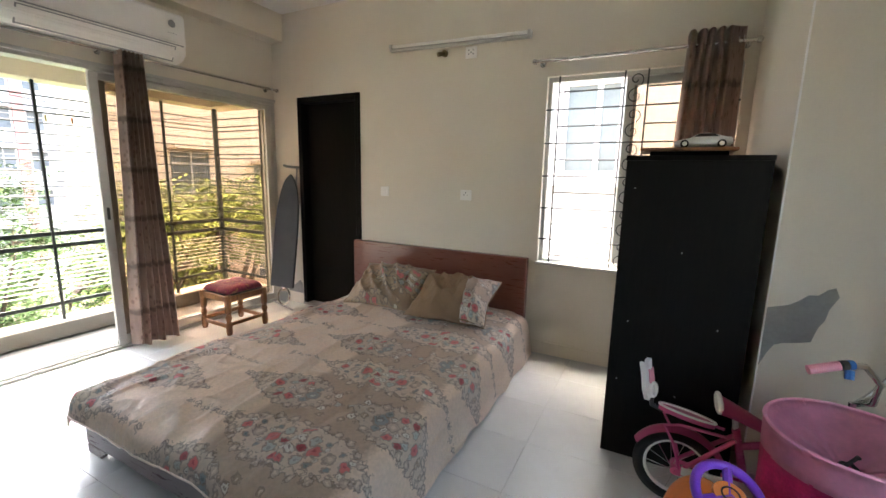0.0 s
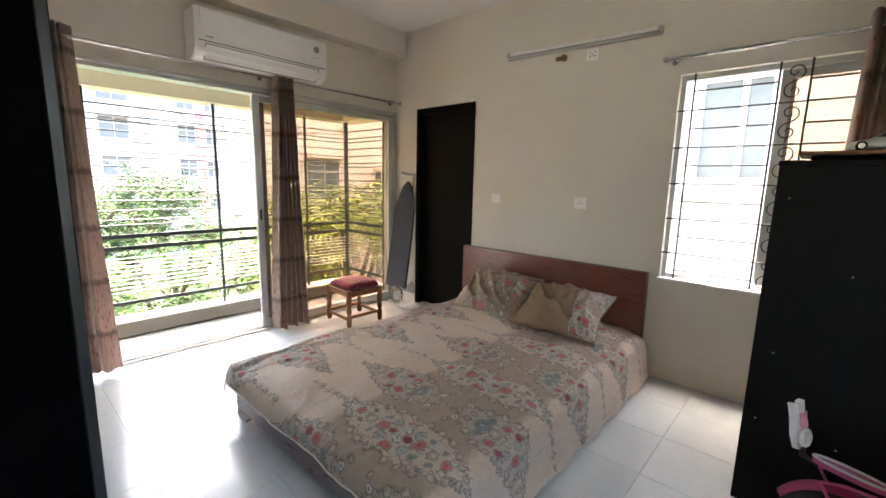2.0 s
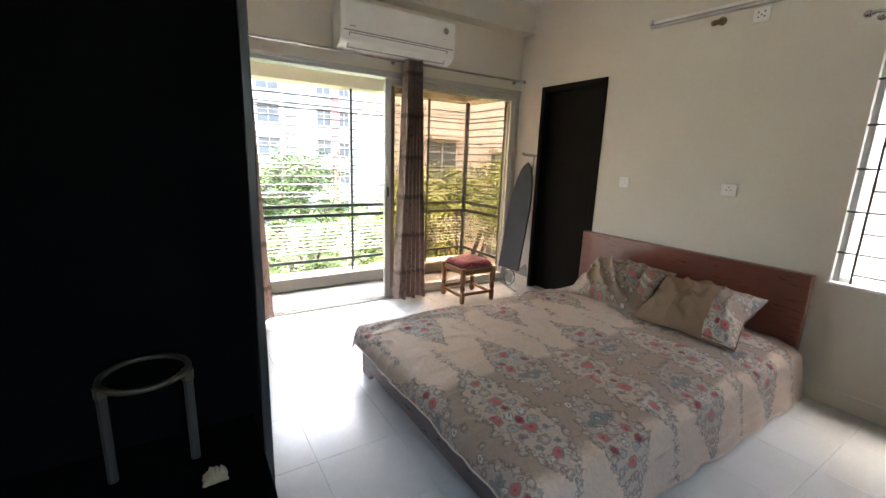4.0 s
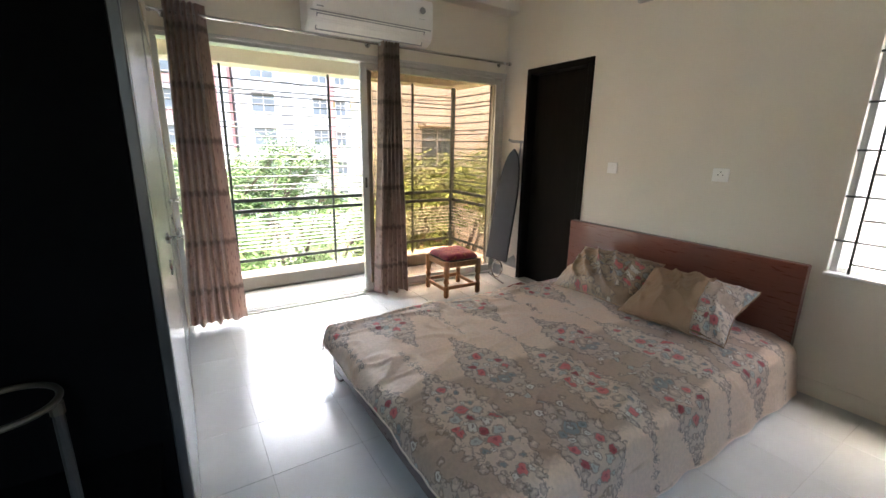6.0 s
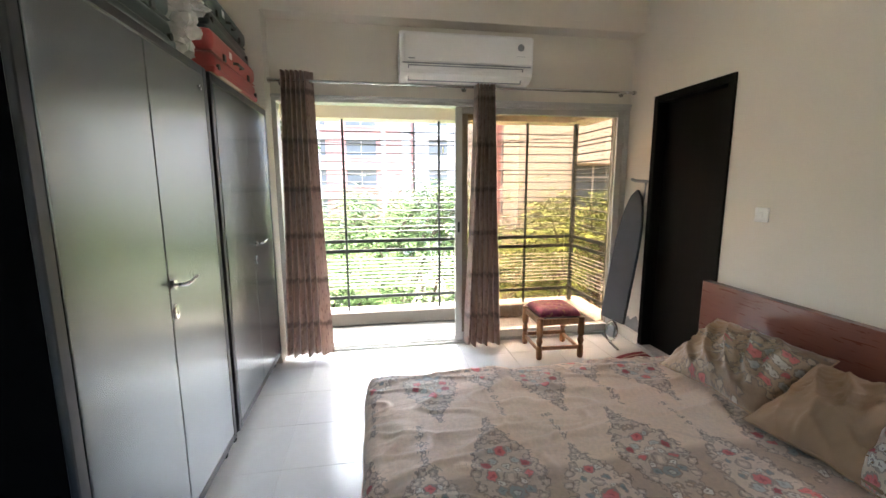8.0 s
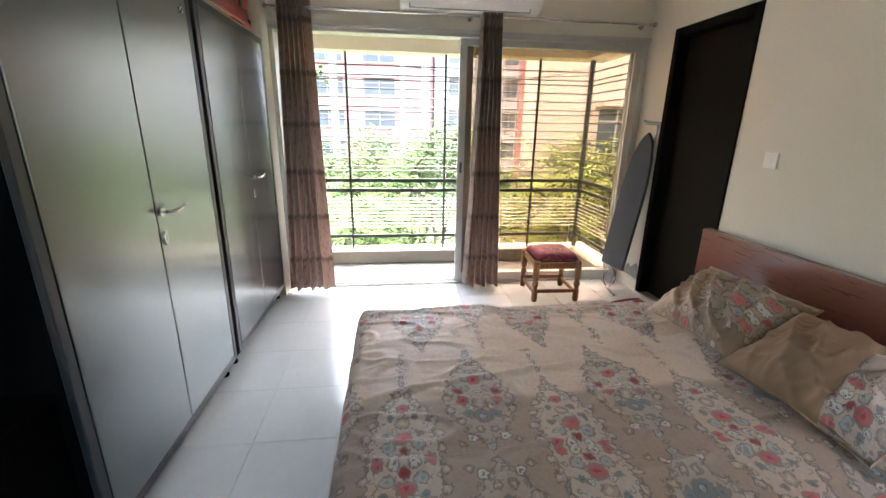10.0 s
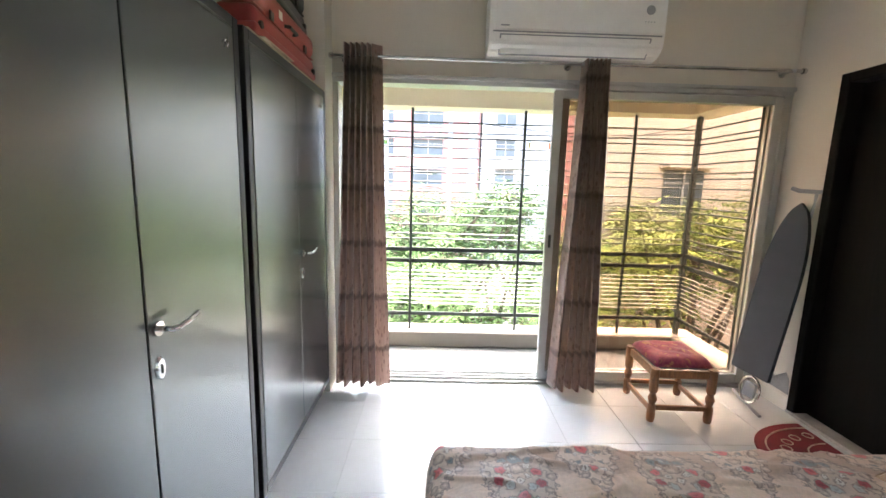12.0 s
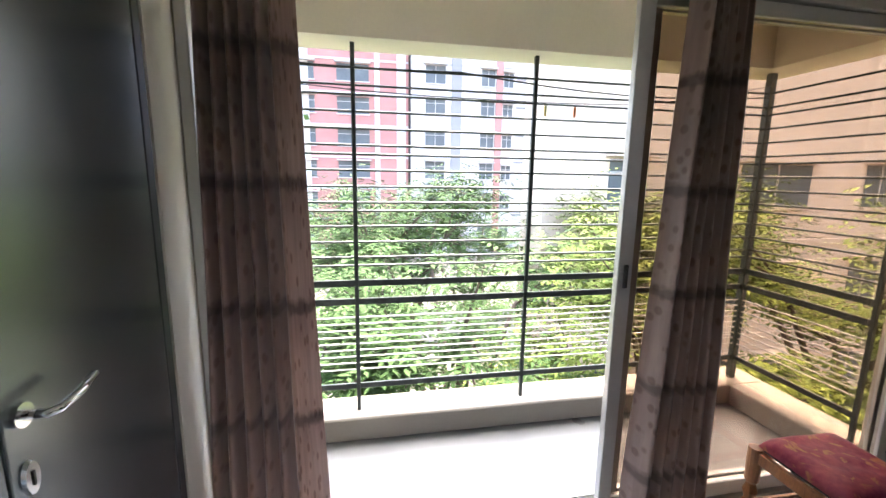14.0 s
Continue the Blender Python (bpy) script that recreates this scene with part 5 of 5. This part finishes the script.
part("saddle", sheet(saddle, 20, 12, thick=0.03), PINK, bk, smooth=True)
part("saddle_back", tube([(0.122, 0.065 * math.cos(a), 0.495 + 0.024 * math.sin(a)) for a in [2 * math.pi * k / 20 for k in range(20)]], 0.010, 8, True), WHITEPL, bk, "white saddle rim")
part("seat_post", bar((0.19, 0, 0.38), (0.18, 0, 0.475), 0.011, 10), STEEL, bk)
hb = part("handlebar", tube([(0.33, -0.195, 0.772), (0.40, -0.18, 0.795), (0.47, -0.14, 0.79), (0.535, -0.085, 0.72), (0.545, -0.04, 0.63), (0.515, 0.0, 0.60), (0.56, 0.03, 0.63), (0.62, 0.05, 0.72), (0.70, 0.09, 0.79), (0.77, 0.12, 0.795), (0.84, 0.15, 0.772)], 0.010, 10), CHROME, bk, "chrome handlebar", True)
for p, q, o in (((0.315, -0.20, 0.767), (0.395, -0.182, 0.793), (0.012, 0.006, 0.001)), ((0.855, 0.157, 0.767), (0.775, 0.123, 0.793), (-0.012, -0.005, 0.001))):
    p, q, o = Vector(p), Vector(q), Vector(o)
    part("grip", bar(p, q, 0.015, 12), PINKPALE, hb, "pale pink grip")
    part("clamp", bar(q + o * 0.1, q + o * 1.6, 0.016, 12), SHADOWPL, hb)
    part("bell", rod(bar(q + o * 1.7, q + o * 3.0, 0.016, 12), q + o * 2.2 + Vector((0, -0.012, -0.012)), q + o * 2.2 + Vector((0, -0.02, -0.04)), 0.013, 12), BLUEPL, hb, "blue plastic bell lever")
part("stem", bar((0.515, 0, 0.53), (0.51, 0, 0.605), 0.013, 10), CHROME, bk)
part("crank", bar((0.25, -0.05, 0.155), (0.25, 0.05, 0.155), 0.012, 12), CHROME, bk)
part("chain_guard", slab([(0.02, -0.052, 0.12), (0.28, -0.052, 0.10), (0.30, -0.052, 0.16), (0.27, -0.052, 0.21), (0.02, -0.052, 0.20)], 0.006), WHITEPL, bk, "white chain guard")
for s in (-1, 1):
    part("crank_arm", bar((0.25, s * 0.055, 0.155), (0.25 + s * 0.07, s * 0.06, 0.12), 0.007, 8), CHROME, bk)
    part("pedal", box(0.22 + s * 0.07, 0.28 + s * 0.07, s * 0.065, s * 0.11, 0.11, 0.13, 0.004), SHADOWPL, bk)
part("kickstand", bar((0.10, 0.04, 0.16), (0.05, 0.12, 0.0), 0.007, 8), STEEL, bk)

# ---- pink laundry bin and ride-on toy ----
lb = thing("laundry_bin", (0.68, 1.655, 0), 0, "pink cloth pop-up bin with a gathered top", "laundry bin")


def side(u, v):
    a = 2 * math.pi * u
    rr = 0.195 + 0.02 * v + 0.006 * noise.noise((math.cos(a) * 3, math.sin(a) * 3, v * 4))
    return Vector((rr * math.cos(a), rr * math.sin(a), 0.0 + 0.53 * v))


def top_band(u, v):
    a = 2 * math.pi * u
    rr = 0.2155 + 0.004 * math.sin(a * 14) * v
    return Vector((rr * math.cos(a), rr * math.sin(a), 0.525 + 0.095 * v))


def inner(u, v):
    a = 2 * math.pi * u
    rr = 0.212 - 0.175 * v ** 0.8 + 0.016 * math.sin(a * 13 + 2 + math.sin(3 * a)) * v * (1 - v) * 3
    return Vector((rr * math.cos(a), rr * math.sin(a), 0.618 - 0.11 * v ** 0.7 + 0.014 * math.sin(a * 13 + 2 + math.sin(3 * a)) * v * (1 - v) * 3))


PINKCLOTH = mat("pink_nylon", (0.86, 0.07, 0.30), 0.5, var=0.25, scale=11, fine=120, bump=0.2, dark=(0.55, 0.02, 0.15))
PINKNET = mat("light_pink_nylon", (0.85, 0.36, 0.52), 0.5, var=0.15, scale=12, bump=0.25)
part("wall", sheet(side, 48, 12, thick=0.002), PINKCLOTH, lb, "printed pink nylon wall", True)
part("band", sheet(top_band, 84, 4, thick=0.002), PINKNET, lb, "light pink top band", True)
part("mouth", sheet(inner, 84, 12, thick=0.002), PINKNET, lb, "gathered light pink mouth", True)
part("rim", tube(arc((0, 0, 0.62), 0.215, 0, 350, 35, (1, 0, 0), (0, 1, 0)), 0.006, 8, True), PINKNET, lb)
part("base", bar((0, 0, 0.001), (0, 0, 0.006), 0.193, 32), PINKCLOTH, lb)
part("drawstring", tube([(0.03 * math.cos(k), 0.03 * math.sin(k * 1.3), 0.508 + 0.006 * k) for k in range(8)], 0.006, 6), SHADOWPL, lb, "dark drawstring knot")

toy = thing("ride_on_toy", (0.335, 1.50, 0), 0, "orange and purple plastic ride-on toy", "toy")
bm = bmesh.new()
bmesh.ops.create_uvsphere(bm, u_segments=24, v_segments=14, radius=1.0)
for v in bm.verts:
    v.co = Vector((v.co.x * 0.11 - 0.03, v.co.y * 0.15, 0.27 + v.co.z * 0.15))
part("body", bm, ORANGE, toy, "rounded orange body", True)
part("column", bar((-0.01, -0.05, 0.36), (0.01, -0.10, 0.47), 0.03, 14, 0.02), ORANGE, toy)
sw = Matrix.Translation((0.015, -0.105, 0.478)) @ Matrix.Rotation(radians(30), 4, "X") @ Matrix.Rotation(radians(14), 4, "Y")
wheel = part("steering_wheel", tube([sw @ Vector((0.088 * math.cos(a), 0.088 * math.sin(a), 0)) for a in [2 * math.pi * k / 32 for k in range(32)]], 0.014, 10, True), PURPLE, toy, "purple steering wheel", True)
for a in (90, 210, 330):
    part("spoke", bar(sw @ Vector((0, 0, 0)), sw @ Vector((0.08 * math.cos(radians(a)), 0.08 * math.sin(radians(a)), 0)), 0.013, 8), PURPLE, wheel)
part("horn_pad", slab([sw @ Vector((0.045 * math.cos(a), 0.036 * math.sin(a), 0.012)) for a in [2 * math.pi * k / 20 for k in range(20)]], 0.014), ORANGE, wheel, "orange horn pad")
part("pad_ring", tube([sw @ Vector((0.024 * math.cos(a), 0.02 * math.sin(a), 0.015)) for a in [2 * math.pi * k / 16 for k in range(13)]], 0.0025, 6), SHADOWPL, wheel)
for x in (-0.10, 0.10):
    for y in (-0.11, 0.11):
        part("wheel", bar((x - 0.02, y, 0.055), (x + 0.02, y, 0.055), 0.055, 18), PURPLE, toy)
part("axle_box", box(-0.08, 0.08, -0.13, 0.13, 0.05, 0.16, 0.02, 2), ORANGE, toy)

# ---- dark corner beside the wardrobe ----
tb = thing("side_cabinet", (-0.935, -0.155, 0), 0, "low black side cabinet beside the wardrobe", "side cabinet")
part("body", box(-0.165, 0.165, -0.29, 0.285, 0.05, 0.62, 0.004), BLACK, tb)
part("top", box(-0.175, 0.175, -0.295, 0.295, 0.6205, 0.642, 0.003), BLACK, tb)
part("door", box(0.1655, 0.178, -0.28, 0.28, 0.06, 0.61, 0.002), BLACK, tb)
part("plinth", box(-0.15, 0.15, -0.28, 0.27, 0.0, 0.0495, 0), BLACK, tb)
sd = thing("ring_stand", (-0.985, -0.082, 0.6425), 0, "tarnished metal ring stand on the side cabinet", "stand")
part("ring", tube(arc((0, 0, 0.235), 0.082, 0, 345, 30, (1, 0, 0), (0, 1, 0)), 0.0065, 8, True), TARNISH, sd, "", True)
for y in (-0.078, 0.078):
    part("leg", bar((0.012, y, 0.0), (0.012, y, 0.228), 0.010, 10), RUBBER, sd)
    part("collar", bar((0.012, y, 0.205), (0.012, y, 0.230), 0.0125, 10), TARNISH, sd)
crumple("tissue", (-0.87, 0.03, 0.643), (0.02, 0.025, 0.025), CARD, "crumpled white paper tissue on the cabinet", "tissue", 6.0)

# ---- outside: ground, neighbours, trees ----
solid("ground", box(-500, 300, -400, 400, -7.2, -7.0, 0), EARTH, "bare earth below the buildings", "ground", kind="structure")
solid("road", box(-27, -21, -120, 120, -6.999, -6.97, 0), ASPHALT, "narrow asphalt road between the blocks", "road", kind="structure")


def block(name, x, y0, y1, depth, z1, bays, storey, win, material, trim, label, first=-6.0, red=None):
    """An apartment block whose front faces +x: storeys of windows with sills, shades and a parapet."""
    b = thing(name, (x, (y0 + y1) / 2, -7.0), 0, label, "building")
    h, hw = z1 + 7.0, (y1 - y0) / 2
    bm = cuboid(bmesh.new(), -depth, 0, -hw, hw, 0, h)
    part("wall", bm, material, b)
    part("parapet", box(-depth - 0.1, 0.1, -hw - 0.1, hw + 0.1, h, h + 0.9, 0.02), trim, b)
    n = int((z1 - first) / storey)
    for s in range(n):
        zb = first + 7.0 + s * storey
        part("band", box(0.0, 0.09, -hw, hw, zb - 0.30, zb - 0.12, 0.01), trim, b)
        for f in bays:
            f, win = f if isinstance(f, tuple) else (f, win)
            yc = -hw + f * 2 * hw
            wn = part("window", box(-0.05, 0.02, yc - win[0] / 2, yc + win[0] / 2, zb + 0.9, zb + 0.9 + win[1], 0), WINGLASS, b, "dark window glass")
            part("frame", box(0.021, 0.05, yc - 0.03, yc + 0.03, zb + 0.9, zb + 0.9 + win[1], 0), FACWHITE, wn)
            part("frame", box(0.021, 0.05, yc - win[0] / 2, yc + win[0] / 2, zb + 0.9 + win[1] * 0.7, zb + 0.95 + win[1] * 0.7, 0), FACWHITE, wn)
            part("sill", box(0.021, 0.16, yc - win[0] / 2 - 0.08, yc + win[0] / 2 + 0.08, zb + 0.80, zb + 0.89, 0), trim, wn)
            part("shade", box(0.021, 0.55, yc - win[0] / 2 - 0.15, yc + win[0] / 2 + 0.15, zb + 0.95 + win[1], zb + 1.05 + win[1], 0), trim, wn)
    for y, wdt, mt in red or ():
        part("strip", box(0.0, 0.12, y - wdt / 2, y + wdt / 2, 0.5, h, 0), mt, b)
    return b


SMALL, TALL = (0.55, 1.0), (1.2, 1.35)
block("apartment_block", -13.0, 5.6, 27.0, 1.6, 5.6, ((0.12, TALL), (0.24, SMALL), (0.36, (2.6, 1.3)), (0.55, TALL), (0.75, (2.0, 1.3)), (0.92, SMALL)), 3.1, TALL, FACBEIGE, FACBEIGE, "cream rendered apartment block with window shades", -6.45)
block("apartment_block", -46.0, -8.0, 5.4, 14.0, 17.2, (0.2, 0.59), 3.1, (3.1, 1.6), FACRED, FACWHITE, "red and white apartment block behind the trees", -5.8, ((5.95, 0.9, FACWHITE), (-3.4, 0.8, FACWHITE), (3.55, 0.5, FACWHITE)))
block("apartment_block", -45.0, 5.6, 16.5, 14.0, 17.2, ((0.22, (2.0, 1.7)), (0.72, (1.4, 1.6)), (0.92, (1.0, 1.4))), 3.1, (1.5, 1.6), FACWHITE, FACWHITE, "tall white apartment block with red strips", -5.8, ((3.6, 0.7, FACRED), (-0.9, 1.0, FACGREY)))
block("apartment_block", -48.0, -30.0, -8.6, 14.0, 17.2, (0.12, 0.3, 0.5, 0.7, 0.9), 3.1, (1.7, 1.5), FACWHITE, FACGREY, "white apartment block behind the trees", -5.8)
block("apartment_block", -50.0, 17.0, 55.0, 14.0, 17.2, (0.1, 0.3, 0.5, 0.7, 0.9), 3.1, (1.8, 1.5), FACWHITE, FACGREY, "white apartment block in the distance", -5.8)

# near neighbour across the light well of the north window
nb = thing("neighbour_house", (-0.2, 5.3, -7.0), 0, "white rendered house wall close to the window", "building")
for c in ((-4.2, -0.83, 0, 0.25, 0, 11.2), (-0.17, 6.0, 0, 0.25, 0, 11.2), (-0.83, -0.17, 0, 0.25, 0, 8.43), (-0.83, -0.17, 0, 0.25, 9.5, 11.2), (-4.2, 6.0, 0.25, 6.0, 0, 11.2)):
    part("wall", box(*c, 0), NEARWHITE, nb)
nw = part("window", box(-0.80, -0.20, 0.13, 0.14, 8.46, 9.47, 0), mat("frosted_glass", (0.13, 0.155, 0.16), 0.35, var=0.2, scale=4, spec=0.3), nb, "grey glass window")
for x0, x1, z0, z1 in ((-0.83, -0.79, 8.43, 9.5), (-0.21, -0.17, 8.43, 9.5), (-0.79, -0.21, 8.43, 8.47), (-0.79, -0.21, 9.46, 9.5), (-0.46, -0.40, 8.47, 9.46)):
    part("frame", box(x0, x1, 0.09, 0.129, z0, z1, 0.003), NEARWHITE, nw)
part("ledge", box(-4.2, 6.0, -0.08, -0.001, 8.28, 8.36, 0.01), NEARWHITE, nb)


def tree(x, y, top, spread, material, seed, leaves=5200, base=-7.0, label="leafy green tree with a broad crown below the balcony"):
    """A tapered, forking trunk and a crown of leaf sprays at the ends of the limbs."""
    rng = random.Random(seed)
    t = thing("tree", (x, y, base), 0, label, "tree", "trees below the balcony")
    h = top - base
    bm = bmesh.new()
    fork = h * 0.42
    rod(bm, (0, 0, 0), (0.15, 0.1, fork), 0.16, 10, 0.11)
    tips = []
    for k in range(7):
        a = 2 * math.pi * k / 7 + rng.uniform(-0.3, 0.3)
        out = spread * rng.uniform(0.35, 0.65)
        p = Vector((0.15 + out * math.cos(a), 0.1 + out * math.sin(a), h * rng.uniform(0.62, 0.84)))
        rod(bm, (0.15, 0.1, fork - 0.05), p, 0.075, 7, 0.035)
        for j in range(5):
            b = a + rng.uniform(-1.0, 1.0)
            q = p + Vector((math.cos(b), math.sin(b), 0)) * spread * rng.uniform(0.15, 0.5) + Vector((0, 0, h * rng.uniform(-0.10, 0.16)))
            q.z = min(q.z, h - 0.1)
            rod(bm, p, q, 0.032, 5, 0.008)
            tips += [q, p.lerp(q, 0.6), p.lerp(q, 0.85)]
    part("trunk", bm, TREEBARK, t)
    verts, faces = [], []
    for n in range(leaves // 6):
        c = Vector(rng.choice(tips)) + Vector((rng.gauss(0, 0.34), rng.gauss(0, 0.34), rng.gauss(0, 0.20)))
        yaw, droop = rng.uniform(0, 6.283), rng.uniform(-0.5, 0.25)
        d = Vector((math.cos(yaw), math.sin(yaw), droop)).normalized()
        s = Vector((-math.sin(yaw), math.cos(yaw), rng.uniform(-0.3, 0.3))).normalized()
        for k in range(6):
            side = 1 if k % 2 else -1
            o = c + d * 0.055 * k
            ax = (d * 0.7 + s * side).normalized()
            ln, wd = rng.uniform(0.09, 0.15), rng.uniform(0.022, 0.034)
            cr = ax.cross(Vector((0, 0, 1)).lerp(s, 0.2)).normalized() * wd
            i = len(verts)
            verts += [o, o + ax * ln * 0.5 + cr, o + ax * ln - Vector((0, 0, 0.02)), o + ax * ln * 0.5 - cr]
            faces.append((i, i + 1, i + 2, i + 3))
    me = bpy.data.meshes.new("crown")
    me.from_pydata(verts, [], faces)
    me.materials.append(material)
    crown = new("crown", me)
    crown.parent = t
    return t


for k, (x, y, top, spread, m) in enumerate(((-9.0, 2.2, 0.9, 2.6, LEAF), (-8.2, 5.6, 1.3, 2.5, LEAF2), (-8.6, -1.2, 0.4, 2.6, LEAF), (-12.5, 1.6, 3.0, 2.5, LEAF), (-13.5, -2.5, 1.2, 3.0, LEAF),
                                            (-11.2, 7.6, 1.9, 2.6, LEAF2), (-7.2, 8.6, 1.6, 2.6, LEAF2), (-16.0, 4.2, 1.4, 3.0, LEAF), (-6.8, 4.0, -0.6, 2.0, LEAF2), (-18.5, 0.2, 2.0, 3.2, LEAF), (-6.6, 0.6, -1.0, 2.0, LEAF))):
    tree(x, y, top, spread, m, k + 1, leaves=15000)

# hanging branch near the balcony's end
rng = random.Random(77)
br = thing("tree_branch", (-6.4, -0.3, 1.0), 0, "leafy branch end beside the balcony", "branch")
part("stem", tube([(-0.6, -0.9, -8.0), (-0.3, -0.7, 0.2), (0.0, -0.25, 1.05), (0.05, 0.25, 1.15)], 0.03, 6), TREEBARK, br)
verts, faces = [], []
for n in range(90):
    o = Vector((rng.gauss(0, 0.12), rng.uniform(-0.35, 0.45), 1.12 + rng.gauss(0, 0.10)))
    a = rng.uniform(0, 6.283)
    ax, cr = Vector((math.cos(a), math.sin(a), rng.uniform(-0.8, 0))).normalized() * 0.12, Vector((rng.uniform(-1, 1), rng.uniform(-1, 1), rng.uniform(-1, 1))).normalized() * 0.03
    i = len(verts)
    verts += [o, o + ax * 0.5 + cr, o + ax, o + ax * 0.5 - cr]
    faces.append((i, i + 1, i + 2, i + 3))
me = bpy.data.meshes.new("leaves")
me.from_pydata(verts, [], faces)
me.materials.append(LEAF)
ob = new("leaves", me)
ob.parent = br

# ---- floor tiles ----
S = 0.40
base = box(-S / 2 + 0.0008, S / 2 - 0.0008, -S / 2 + 0.0008, S / 2 - 0.0008, -0.0035, 0.0, 0.0006)
tile_mesh = bpy.data.meshes.new("tile")
base.to_mesh(tile_mesh)
base.free()
tile_mesh.materials.append(TILE)
for i in range(-4, 9):
    for j in range(-3, 7):
        cx, cy = -2.0 + S * (i + 0.5), 0.443 + S * (j + 0.5)
        cutx0, cutx1 = max(cx - S / 2, XW + 0.012), min(cx + S / 2, XE)
        cuty0, cuty1 = max(cy - S / 2, YS), min(cy + S / 2, YN)
        if cutx1 - cutx0 < 0.02 or cuty1 - cuty0 < 0.02:
            continue
        o = new("tile", tile_mesh)
        o.parent = floor
        o.location = ((cutx0 + cutx1) / 2, (cuty0 + cuty1) / 2, 0.0)
        o.scale = ((cutx1 - cutx0) / S, (cuty1 - cuty0) / S, 1)
